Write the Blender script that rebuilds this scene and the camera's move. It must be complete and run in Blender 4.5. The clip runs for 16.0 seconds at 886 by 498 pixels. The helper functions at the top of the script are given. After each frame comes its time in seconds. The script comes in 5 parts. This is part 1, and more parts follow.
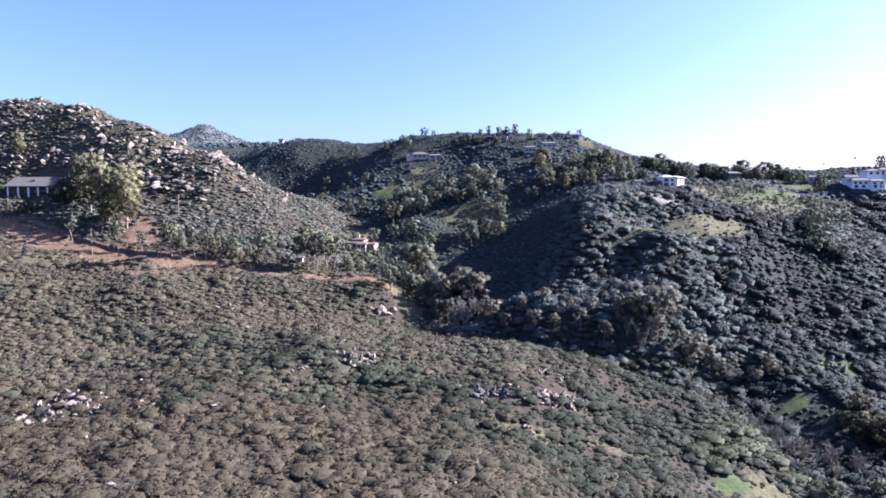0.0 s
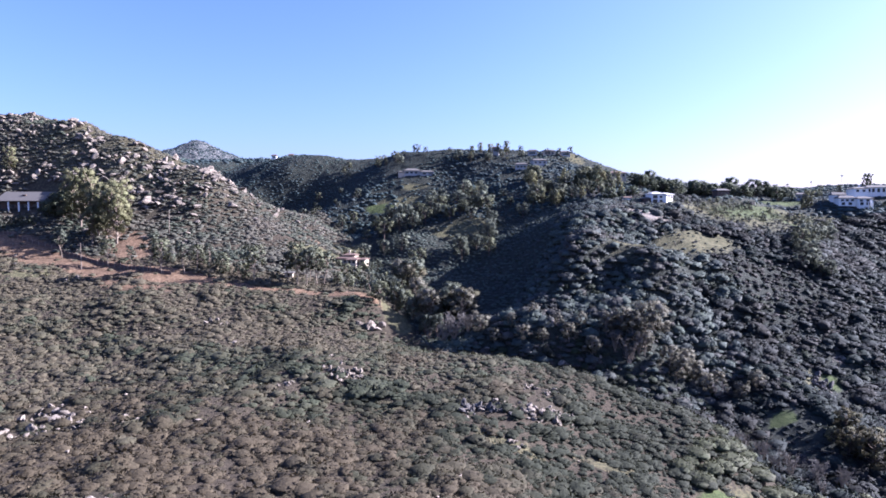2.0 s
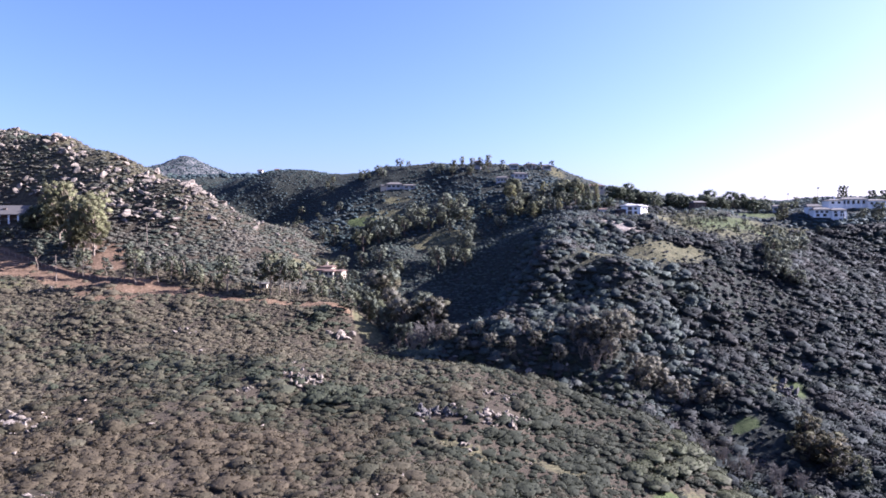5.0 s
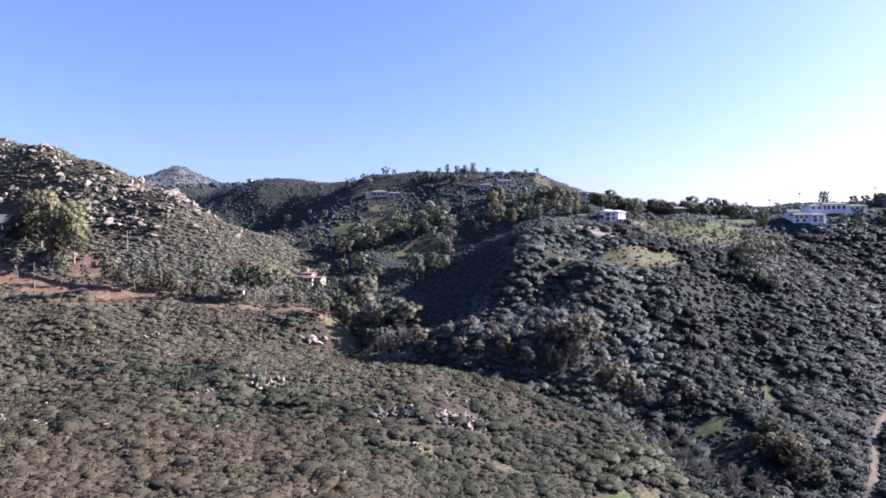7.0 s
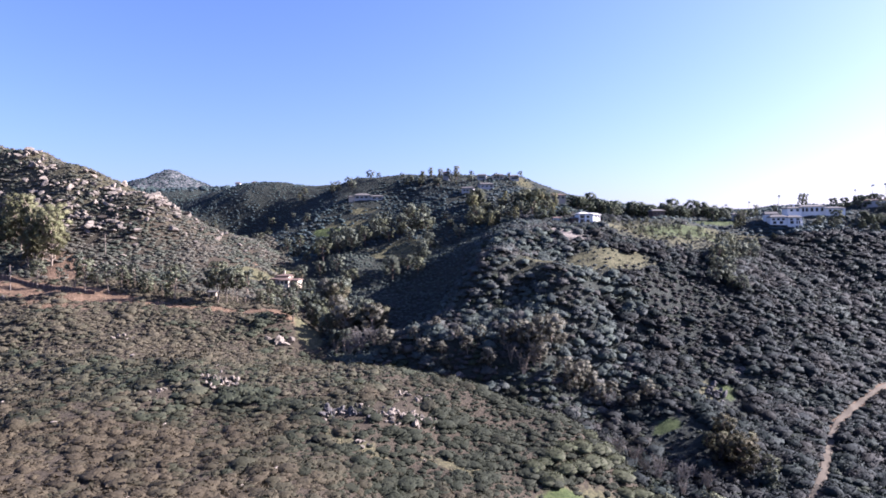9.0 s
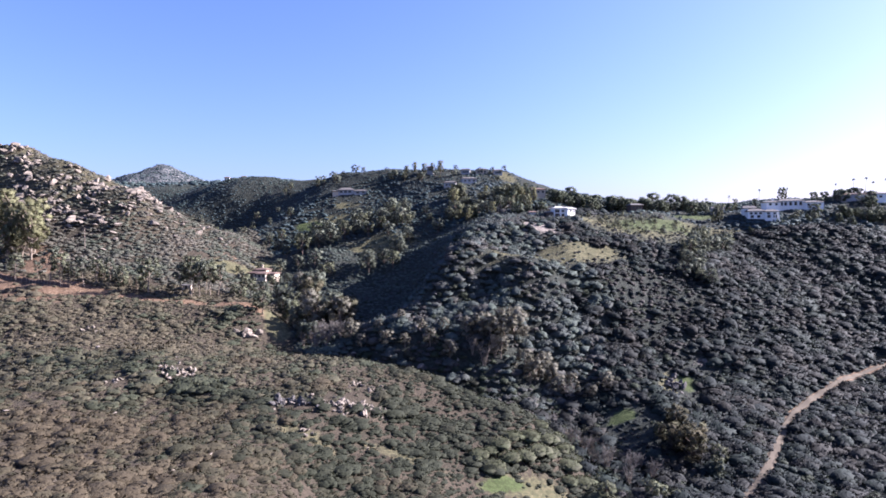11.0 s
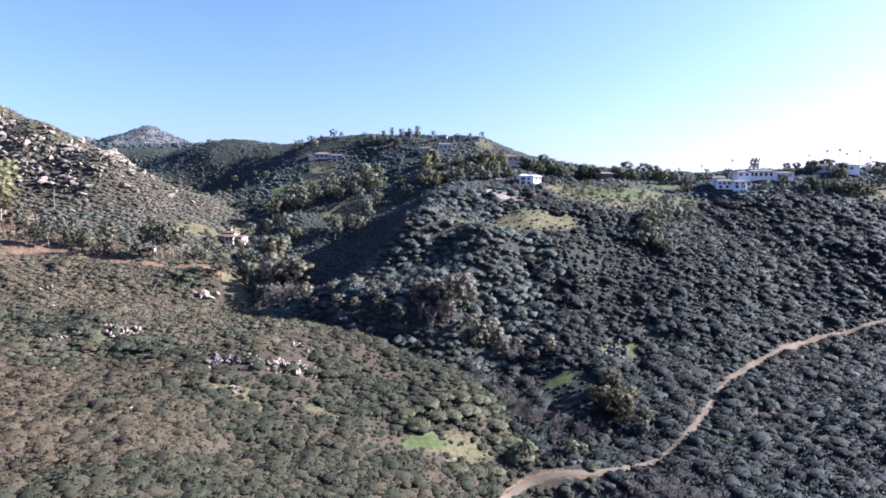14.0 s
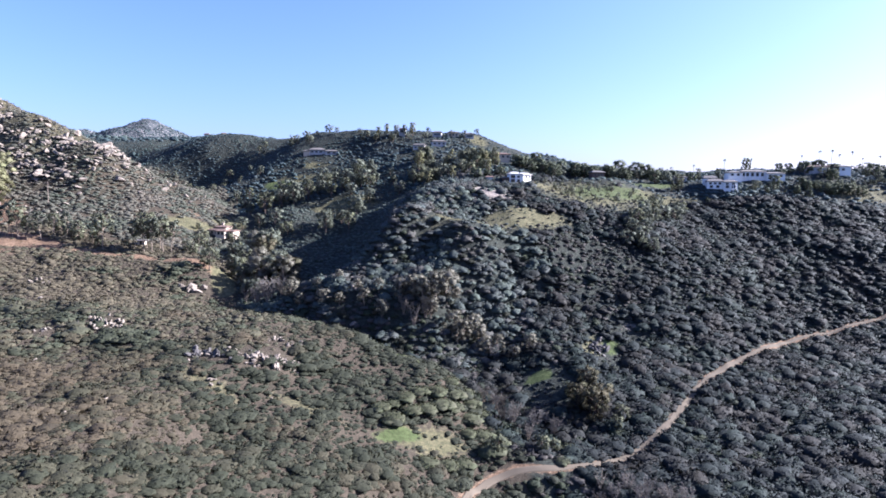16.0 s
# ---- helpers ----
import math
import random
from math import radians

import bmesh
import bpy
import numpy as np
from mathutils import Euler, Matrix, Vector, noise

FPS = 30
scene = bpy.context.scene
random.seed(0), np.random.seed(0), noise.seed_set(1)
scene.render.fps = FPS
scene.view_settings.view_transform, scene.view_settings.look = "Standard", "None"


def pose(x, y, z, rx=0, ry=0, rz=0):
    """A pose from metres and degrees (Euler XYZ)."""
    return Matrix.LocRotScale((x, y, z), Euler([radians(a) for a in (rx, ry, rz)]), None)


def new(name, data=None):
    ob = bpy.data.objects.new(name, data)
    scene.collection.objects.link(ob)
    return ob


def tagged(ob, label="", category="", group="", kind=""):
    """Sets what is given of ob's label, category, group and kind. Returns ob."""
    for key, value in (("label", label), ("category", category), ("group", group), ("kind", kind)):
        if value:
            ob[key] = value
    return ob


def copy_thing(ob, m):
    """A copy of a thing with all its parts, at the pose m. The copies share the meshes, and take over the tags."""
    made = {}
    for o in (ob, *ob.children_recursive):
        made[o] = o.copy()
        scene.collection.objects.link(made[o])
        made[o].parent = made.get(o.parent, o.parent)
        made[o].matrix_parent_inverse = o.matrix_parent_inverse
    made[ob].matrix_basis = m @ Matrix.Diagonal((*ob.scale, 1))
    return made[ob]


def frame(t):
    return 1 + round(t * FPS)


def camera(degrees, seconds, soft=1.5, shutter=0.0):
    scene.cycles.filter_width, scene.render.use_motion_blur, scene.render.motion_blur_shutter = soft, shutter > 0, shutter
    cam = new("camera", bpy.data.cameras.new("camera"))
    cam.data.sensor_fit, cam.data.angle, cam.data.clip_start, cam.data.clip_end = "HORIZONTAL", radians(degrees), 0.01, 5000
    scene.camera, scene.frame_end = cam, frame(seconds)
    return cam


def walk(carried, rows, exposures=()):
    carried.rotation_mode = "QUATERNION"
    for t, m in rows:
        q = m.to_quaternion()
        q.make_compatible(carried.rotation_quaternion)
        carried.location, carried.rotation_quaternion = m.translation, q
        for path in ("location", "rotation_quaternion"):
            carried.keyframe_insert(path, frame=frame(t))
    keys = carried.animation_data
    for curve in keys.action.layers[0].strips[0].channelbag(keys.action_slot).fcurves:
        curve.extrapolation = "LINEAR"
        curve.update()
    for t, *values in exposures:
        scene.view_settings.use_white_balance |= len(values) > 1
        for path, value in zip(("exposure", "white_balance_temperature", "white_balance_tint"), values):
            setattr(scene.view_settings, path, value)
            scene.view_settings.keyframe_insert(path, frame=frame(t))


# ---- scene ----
cam = camera(70.0, 16.0, 1.7)
# seconds, place, yaw, pitch, roll
ROWS = [
    (0, 0.10, -0.69, 87.29, -0.06, -4.97, 0.40),
    (0.5, 0.23, -0.71, 87.27, -0.16, -4.63, 0.37),
    (1, 0.70, -0.97, 87.24, -0.30, -4.21, 0.35),
    (1.5, 1.24, -1.27, 87.10, -0.44, -3.86, 0.28),
    (2, 1.94, -1.69, 86.94, -0.57, -3.48, 0.23),
    (2.5, 2.94, -2.22, 86.59, -0.67, -3.16, 0.23),
    (3, 4.27, -2.62, 86.09, -0.75, -2.87, 0.24),
    (3.5, 5.83, -3.06, 85.73, -0.81, -2.66, 0.31),
    (4, 7.55, -3.45, 85.16, -0.85, -2.37, 0.33),
    (6.5, 19.78, -6.54, 83.32, -0.88, -1.39, 0.59),
    (7, 22.88, -7.18, 82.71, -0.81, -1.09, 0.67),
    (7.5, 26.15, -7.91, 82.52, -0.73, -0.90, 0.71),
    (8, 29.53, -8.69, 82.22, -0.69, -0.75, 0.73),
    (8.5, 33.05, -9.45, 82.10, -0.63, -0.74, 0.74),
    (9, 36.71, -10.37, 82.11, -0.57, -0.79, 0.76),
    (11.5, 54.67, -15.09, 81.88, -0.10, -1.38, 0.70),
    (12, 58.02, -16.05, 81.91, -0.02, -1.69, 0.60),
    (12.5, 61.51, -16.61, 81.95, -0.20, -3.21, 0.48),
    (13, 64.46, -17.53, 82.24, -0.21, -3.50, 0.31),
    (13.5, 67.38, -18.23, 82.43, -0.14, -4.07, 0.14),
    (14, 69.94, -18.88, 82.47, -0.06, -4.49, -0.00),
    (14.5, 72.23, -19.66, 82.78, -0.01, -4.70, -0.17),
    (15, 74.19, -20.39, 82.98, 0.10, -4.86, -0.26),
    (15.5, 75.80, -21.02, 83.21, 0.20, -4.85, -0.42),
    (16, 77.13, -21.62, 83.36, 0.27, -4.91, -0.62),
]
walk(cam, [(t, pose(x, y, z, 90 + pitch, roll, yaw)) for t, x, y, z, yaw, pitch, roll in ROWS], [(0.0, 2.55, 4850, 26), (1.0, 2.45, 4800, 28), (4.0, 2.43, 4920, 29), (8.0, 2.35, 5080, 28), (12.0, 2.38, 5080, 27), (13.5, 2.55, 5000, 24), (16.0, 2.5, 4880, 23)])

# ---------------------------------------------------------------- light
SUN_AZ, SUN_EL = 77.0, 26.5          # degrees clockwise from straight ahead, degrees up
world = bpy.data.worlds.new("sky")
scene.world = world
world.use_nodes = True
wn = world.node_tree.nodes
sky = wn.new("ShaderNodeTexSky")
sky.sky_type = "NISHITA"
sky.sun_disc = False
sky.sun_elevation, sky.sun_rotation = radians(SUN_EL), radians(SUN_AZ)
sky.altitude, sky.air_density, sky.dust_density, sky.ozone_density = 250, 1.1, 1.7, 4.0
wn["Background"].inputs["Strength"].default_value = 0.0425
clear = wn.new("ShaderNodeMix")
clear.data_type, clear.blend_type = "RGBA", "MULTIPLY"
clear.inputs[0].default_value, clear.inputs[7].default_value = 1.0, (1.08, 0.93, 0.99, 1)
world.node_tree.links.new(sky.outputs[0], clear.inputs[6])
world.node_tree.links.new(clear.outputs[2], wn["Background"].inputs["Color"])
sun = new("sun", bpy.data.lights.new("sun", "SUN"))
sun.data.energy, sun.data.angle, sun.data.color = 5.0, radians(0.6), (1.0, 0.865, 0.65)
to_sun = Vector((math.sin(radians(SUN_AZ)) * math.cos(radians(SUN_EL)), math.cos(radians(SUN_AZ)) * math.cos(radians(SUN_EL)), math.sin(radians(SUN_EL))))
sun.rotation_euler = (-to_sun).to_track_quat("-Z", "Y").to_euler()
sun.location = to_sun * 900

# ---------------------------------------------------------------- materials


def material(name, rough=0.9, metal=0.0, spec=0.2):
    m = bpy.data.materials.new(name)
    m.use_nodes = True
    b = m.node_tree.nodes["Principled BSDF"]
    b.inputs["Roughness"].default_value = rough
    b.inputs["Metallic"].default_value = metal
    b.inputs["Specular IOR Level"].default_value = spec
    return m, m.node_tree.nodes, m.node_tree.links, b


def noise_node(nodes, links, scale, detail=6.0, rough=0.6, coord="Object"):
    c = nodes.new("ShaderNodeTexCoord")
    n = nodes.new("ShaderNodeTexNoise")
    n.inputs["Scale"].default_value = scale
    n.inputs["Detail"].default_value = detail
    n.inputs["Roughness"].default_value = rough
    links.new(c.outputs[coord], n.inputs["Vector"])
    return n.outputs["Fac"]


def ramp(nodes, links, fac, stops):
    r = nodes.new("ShaderNodeValToRGB")
    while len(r.color_ramp.elements) < len(stops):
        r.color_ramp.elements.new(0.5)
    for e, (p, c) in zip(r.color_ramp.elements, stops):
        e.position, e.color = p, (*c, 1)
    links.new(fac, r.inputs["Fac"])
    return r.outputs["Color"]


def mix(nodes, links, fac, a, b, kind="MIX"):
    n = nodes.new("ShaderNodeMix")
    n.data_type, n.blend_type = "RGBA", kind
    for key, v in ((0, fac), (6, a), (7, b)):
        if hasattr(v, "is_linked"):
            links.new(v, n.inputs[key])
        else:
            n.inputs[key].default_value = v if key == 0 else (*v, 1)
    return n.outputs[2]


def attribute(nodes, name):
    a = nodes.new("ShaderNodeAttribute")
    a.attribute_name = name
    return a


def bump(nodes, links, bsdf, height, strength, distance):
    b = nodes.new("ShaderNodeBump")
    b.inputs["Strength"].default_value = strength
    b.inputs["Distance"].default_value = distance
    links.new(height, b.inputs["Height"])
    links.new(b.outputs[0], bsdf.inputs["Normal"])


def plain(name, a, b, scale=2.0, rough=0.8, metal=0.0, spec=0.3, relief=0.0):
    """A painted, plastered or metal surface: two near colours broken up by grain and stains."""
    m, n, l, s = material(name, rough, metal, spec)
    big, fine = noise_node(n, l, scale * 0.25, 3), noise_node(n, l, scale * 6, 8)
    col = mix(n, l, big, a, b)
    col = mix(n, l, 0.25, col, ramp(n, l, fine, [(0.3, a), (0.7, b)]))
    l.new(col, s.inputs["Base Color"])
    if relief:
        bump(n, l, s, fine, 0.5, relief)
    return m


def foliage(name, low, mid, high, shine=0.15, fine_scale=1.6, relief=0.35, spread=0.32):
    """Leaves: the plant's own tint, broken up spray by spray."""
    m, n, l, s = material(name, 0.8, 0, 0.15)
    t = attribute(n, "tint")
    fine, leaf = noise_node(n, l, fine_scale, 5), noise_node(n, l, fine_scale * 2.6, 6, 0.7)
    col = ramp(n, l, t.outputs["Fac"], [(0.0, low), (0.5, mid), (1.0, high)])
    v = n.new("ShaderNodeMapRange")
    v.inputs[1].default_value, v.inputs[2].default_value = 0.3, 0.7
    v.inputs[3].default_value, v.inputs[4].default_value = 1 - spread, 1 + spread
    l.new(leaf, v.inputs[0])
    hsv = n.new("ShaderNodeHueSaturation")
    l.new(col, hsv.inputs["Color"])
    l.new(v.outputs[0], hsv.inputs["Value"])
    l.new(hsv.outputs[0], s.inputs["Base Color"])
    bump(n, l, s, fine, 0.7, relief)
    through_leaf = n.new("ShaderNodeBsdfTranslucent")
    l.new(hsv.outputs[0], through_leaf.inputs["Color"])
    both = n.new("ShaderNodeMixShader")
    both.inputs[0].default_value = shine
    l.new(s.outputs[0], both.inputs[1])
    l.new(through_leaf.outputs[0], both.inputs[2])
    l.new(both.outputs[0], n["Material Output"].inputs["Surface"])
    return m


M_CHAPARRAL = foliage("sage_scrub", (0.062, 0.0495, 0.03), (0.05, 0.0445, 0.026), (0.028, 0.0305, 0.0178), spread=0.5)
# Lit copy of the sage scrub: the upper slope's brightness put into its colours.
M_LITSAGE = foliage("sage_scrub_lit", (0.079, 0.067, 0.042), (0.068, 0.063, 0.038), (0.046, 0.0505, 0.03), spread=0.5)
# Shady copy of the canyon scrub: dark, blue shade put into the leaf colours.
M_SHADYSCRUB = foliage("scrub_shady_copy", (0.0215, 0.0198, 0.0163), (0.0088, 0.0125, 0.0124), (0.0168, 0.024, 0.019), 0.05, spread=0.42)
M_OLIVE = foliage("olive_scrub_leaves", (0.025, 0.025, 0.016), (0.021, 0.026, 0.015), (0.03, 0.036, 0.019), 0.08)
M_GREYSCRUB = foliage("leafless_scrub_twigs", (0.042, 0.037, 0.031), (0.048, 0.043, 0.037), (0.06, 0.054, 0.046), 0.05)
# The sage scrub's colours again, lightened to imitate haze over the hill.
M_HAZYSAGE = foliage("hazy_hill_sage", (0.1, 0.088, 0.066), (0.082, 0.079, 0.059), (0.058, 0.066, 0.045), spread=0.4)
# Lit copy of the same scrub, lightened for the sunny spur.
M_LITSCRUB = foliage("scrub_lit_copy", (0.06, 0.057, 0.049), (0.041, 0.05, 0.045), (0.065, 0.078, 0.061), 0.06, spread=0.42)
# Distance haze is put into these leaf colours as extra blue.
M_WOOD_HAZE = foliage("hazy_far_woods", (0.046, 0.06, 0.062), (0.041, 0.06, 0.06), (0.064, 0.084, 0.07), 0.15)
M_WILLOW = foliage("grey_willow_leaves", (0.155, 0.143, 0.112), (0.172, 0.162, 0.123), (0.19, 0.181, 0.13), 0.35, spread=0.45)
M_EUC = foliage("eucalyptus_leaves", (0.2, 0.19, 0.11), (0.22, 0.212, 0.112), (0.18, 0.2, 0.096), 0.45)
M_OAK = foliage("oak_leaves", (0.112, 0.114, 0.076), (0.13, 0.135, 0.085), (0.165, 0.174, 0.098), 0.3)
M_DARKOAK = foliage("dark_oak_leaves", (0.068, 0.076, 0.05), (0.08, 0.092, 0.058), (0.11, 0.12, 0.07), 0.25)
M_VALLEY = foliage("valley_tree_leaves", (0.118, 0.127, 0.098), (0.136, 0.148, 0.11), (0.165, 0.175, 0.12), 0.3, spread=0.45)
M_LEAFY = foliage("olive_bush_leaves", (0.062, 0.058, 0.035), (0.06, 0.064, 0.034), (0.068, 0.08, 0.036), 0.1, 2.2, 0.3, 0.4)
M_TWIG = foliage("bare_twigs", (0.12, 0.108, 0.092), (0.14, 0.128, 0.112), (0.17, 0.155, 0.135))
M_RUST = foliage("rusty_leaves", (0.082, 0.066, 0.04), (0.08, 0.072, 0.042), (0.07, 0.076, 0.042), 0.25)
M_BARK = plain("pale_bark", (0.26, 0.21, 0.16), (0.15, 0.12, 0.09), 1.5, 0.9, 0, 0.1, 0.03)
M_DBARK = plain("dark_bark", (0.12, 0.09, 0.07), (0.07, 0.055, 0.045), 1.5, 0.9, 0, 0.1, 0.03)
M_WHITE = plain("white_stucco", (0.82, 0.8, 0.76), (0.72, 0.7, 0.66), 0.6, 0.85, 0, 0.2, 0.01)
M_CREAM = plain("cream_stucco", (0.5, 0.42, 0.32), (0.42, 0.35, 0.26), 0.6, 0.85, 0, 0.2, 0.01)
M_TILE = plain("clay_roof_tiles", (0.15, 0.1, 0.076), (0.1, 0.07, 0.055), 1.5, 0.85, 0, 0.2, 0.05)
M_GREYROOF = plain("grey_shingles", (0.13, 0.118, 0.105), (0.09, 0.083, 0.076), 1.5, 0.85, 0, 0.2, 0.03)
M_PALEROOF = plain("pale_flat_roof", (0.5, 0.48, 0.45), (0.4, 0.38, 0.36), 1.0, 0.85, 0, 0.2, 0.01)
M_DARKWALL = plain("brown_timber", (0.12, 0.08, 0.06), (0.08, 0.055, 0.045), 1.5, 0.8, 0, 0.2, 0.01)
M_GREYWALL = plain("grey_stucco", (0.4, 0.39, 0.37), (0.32, 0.31, 0.3), 0.8, 0.85, 0, 0.2, 0.01)
M_FRAME = plain("dark_frame", (0.05, 0.05, 0.05), (0.035, 0.035, 0.035), 2, 0.5, 0, 0.4)
M_WOODPOLE = plain("weathered_pole", (0.22, 0.18, 0.14), (0.15, 0.12, 0.1), 2, 0.9, 0, 0.1, 0.01)


def glass_material():
    m, n, l, s = material("window_glass", 0.08, 0, 0.6)
    c = noise_node(n, l, 0.4, 2)
    l.new(ramp(n, l, c, [(0.3, (0.012, 0.014, 0.018)), (0.7, (0.03, 0.034, 0.04))]), s.inputs["Base Color"])
    return m


M_GLASS = glass_material()


def rock_material(name, light, mid, dark):
    m, n, l, s = material(name, 0.92, 0, 0.15)
    big, fine = noise_node(n, l, 0.5, 5), noise_node(n, l, 5.0, 8, 0.7)
    col = ramp(n, l, big, [(0.3, dark), (0.48, mid), (0.66, light)])
    col = mix(n, l, 0.45, col, ramp(n, l, fine, [(0.35, dark), (0.6, light)]))
    info = n.new("ShaderNodeObjectInfo")
    hsv = n.new("ShaderNodeHueSaturation")
    v = n.new("ShaderNodeMapRange")
    v.inputs[3].default_value, v.inputs[4].default_value = 0.75, 1.15
    l.new(info.outputs["Random"], v.inputs[0])
    l.new(v.outputs[0], hsv.inputs["Value"])
    l.new(col, hsv.inputs["Color"])
    l.new(hsv.outputs[0], s.inputs["Base Color"])
    bump(n, l, s, fine, 0.9, 0.15)
    return m


M_PALEROCK = rock_material("pale_granite", (0.28, 0.235, 0.185), (0.19, 0.159, 0.125), (0.042, 0.037, 0.031))
M_GREYROCK = rock_material("grey_granite", (0.15, 0.138, 0.128), (0.08, 0.073, 0.068), (0.018, 0.017, 0.016))


def ground_material():
    m, n, l, s = material("hillside_soil", 0.95, 0, 0.1)
    huge, big, mid_, fine = noise_node(n, l, 0.012, 4), noise_node(n, l, 0.09, 5), noise_node(n, l, 0.9, 6), noise_node(n, l, 6.0, 8, 0.7)
    soil = ramp(n, l, big, [(0.3, (0.04, 0.031, 0.021)), (0.5, (0.066, 0.052, 0.036)), (0.7, (0.038, 0.035, 0.023))])
    soil = mix(n, l, 0.5, soil, ramp(n, l, mid_, [(0.3, (0.016, 0.015, 0.012)), (0.65, (0.06, 0.051, 0.037))]))
    dirt = ramp(n, l, mid_, [(0.25, (0.055, 0.035, 0.021)), (0.5, (0.125, 0.083, 0.052)), (0.75, (0.21, 0.15, 0.1))])
    grass = ramp(n, l, mid_, [(0.3, (0.044, 0.045, 0.025)), (0.5, (0.082, 0.078, 0.041)), (0.72, (0.135, 0.116, 0.066))])
    lush = ramp(n, l, mid_, [(0.3, (0.032, 0.04, 0.017)), (0.52, (0.056, 0.072, 0.026)), (0.75, (0.09, 0.1, 0.044))])
    pale = ramp(n, l, mid_, [(0.25, (0.14, 0.12, 0.1)), (0.6, (0.22, 0.19, 0.16)), (0.8, (0.34, 0.3, 0.26))])
    # Crag greys lean blue to carry the peak's haze.
    crag = ramp(n, l, mid_, [(0.4, (0.02, 0.026, 0.03)), (0.54, (0.045, 0.052, 0.056)), (0.66, (0.3, 0.28, 0.26))])
    # Litter tone across the creek, with shade between bushes put into its colour.
    duff_shade = ramp(n, l, mid_, [(0.3, (0.016, 0.0175, 0.0145)), (0.65, (0.038, 0.042, 0.034))])
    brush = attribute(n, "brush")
    col = mix(n, l, brush.outputs["Fac"], soil, duff_shade)
    for name, c in (("dirt", dirt), ("grass", grass), ("lush", lush), ("bare", pale), ("crag", crag)):
        a = attribute(n, name)
        ad = n.new("ShaderNodeMath")
        ad.operation = "MULTIPLY_ADD"
        l.new(mid_, ad.inputs[0])
        ad.inputs[1].default_value = 0.9
        ad.inputs[2].default_value = -0.45
        sm = n.new("ShaderNodeMath")
        sm.operation = "ADD"
        l.new(a.outputs["Fac"], sm.inputs[0])
        l.new(ad.outputs[0], sm.inputs[1])
        st = n.new("ShaderNodeMapRange")
        st.inputs[1].default_value, st.inputs[2].default_value = 0.35, 0.65
        l.new(sm.outputs[0], st.inputs[0])
        col = mix(n, l, st.outputs[0], col, c)
    grit = ramp(n, l, fine, [(0.3, (0.62, 0.62, 0.62)), (0.7, (1.4, 1.38, 1.34))])
    col = mix(n, l, 1.0, col, grit, "MULTIPLY")
    l.new(col, s.inputs["Base Color"])
    bump(n, l, s, fine, 0.8, 0.25)
    return m


M_GROUND = ground_material()
M_TRAIL = plain("sandy_track", (0.135, 0.11, 0.078), (0.07, 0.058, 0.042), 0.8, 0.95, 0, 0.1, 0.06)

# ---------------------------------------------------------------- mesh helpers


def mesh_of(name, verts, tris, mat, smooth=False, normals=None, **attrs):
    """A mesh from arrays of places and triangles, with float attributes on its points."""
    me = bpy.data.meshes.new(name)
    verts, tris = np.asarray(verts, np.float32), np.asarray(tris, np.int32)
    me.vertices.add(len(verts))
    me.vertices.foreach_set("co", verts.ravel())
    me.loops.add(tris.size)
    me.loops.foreach_set("vertex_index", tris.ravel())
    me.polygons.add(len(tris))
    me.polygons.foreach_set("loop_start", np.arange(0, tris.size, 3, dtype=np.int32))
    me.polygons.foreach_set("loop_total", np.full(len(tris), 3, np.int32))
    me.polygons.foreach_set("use_smooth", np.full(len(tris), smooth, bool))
    me.update(calc_edges=True)
    for key, values in attrs.items():
        me.attributes.new(key, "FLOAT", "POINT").data.foreach_set("value", np.asarray(values, np.float32))
    me.materials.append(mat)
    if normals is not None:
        me.normals_split_custom_set_from_vertices(normals)
    return me


def part(name, bm, mat, parent, label=""):
    me = bpy.data.meshes.new(name)
    bm.to_mesh(me)
    bm.free()
    me.materials.append(mat)
    ob = new(name, me)
    ob.parent = parent
    return tagged(ob, label)


def part_of(name, me, parent, label=""):
    ob = new(name, me)
    ob.parent = parent
    return tagged(ob, label)


# ---------------------------------------------------------------- the land
# Crests, benches and stream beds of the canyon: x, y, z along each, set from pixel rays to fit the camera's view.
LEFT_CREST = [(-560, 560, 190), (-420, 500, 172), (-302, 440, 152), (-267, 425, 151), (-222, 400, 142), (-180, 378, 128), (-152, 373, 117), (-108, 367, 97), (-74, 361, 83), (-48, 350, 71)]
LEFT_FLANK = [(-260, 350, 96), (-213, 341, 91), (-152, 345, 103), (-125, 350, 107), (-103, 325, 83), (-90, 322, 79), (-92, 349, 86), (-58, 315, 68), (-40, 308, 60)]
LEFT_BACK = [(-380, 580, 130), (-240, 480, 118), (-150, 430, 98), (-90, 395, 82)]
UPPER_TERRACE = [(-300, 345, 92), (-230, 322, 80), (-196, 284, 74), (-168, 275, 68), (-137, 262, 63), (-106, 249, 62), (-80, 247, 58.5), (-48, 243, 56), (-24, 240, 53.5)]
LOWER_TERRACE = [(-250, 290, 72), (-172, 245, 62.5), (-137, 240, 59.5), (-98, 225, 57), (-60, 223, 52), (-30, 224, 47.5)]
NEAR_SPUR = [(-160, 190, 50), (-96, 185, 44), (-62, 179, 45.5), (-24, 162, 45.5), (17, 147, 38), (41, 145, 31)]
NEAR_FOLD = [(-100, 141, 40), (-46, 124, 43), (-36, 150, 43.5), (-14, 144, 39.5), (56, 167, 31), (14, 111, 37), (29, 111, 31), (60, 102, 22)]
NEAR_FOOT = [(-220, 60, 52), (-62, 85, 44.5), (-31, 100, 42), (0, 92, 40.5), (25, 75, 36), (0, 30, 44), (-60, -60, 46), (60, 0, 30), (60, 60, 24)]
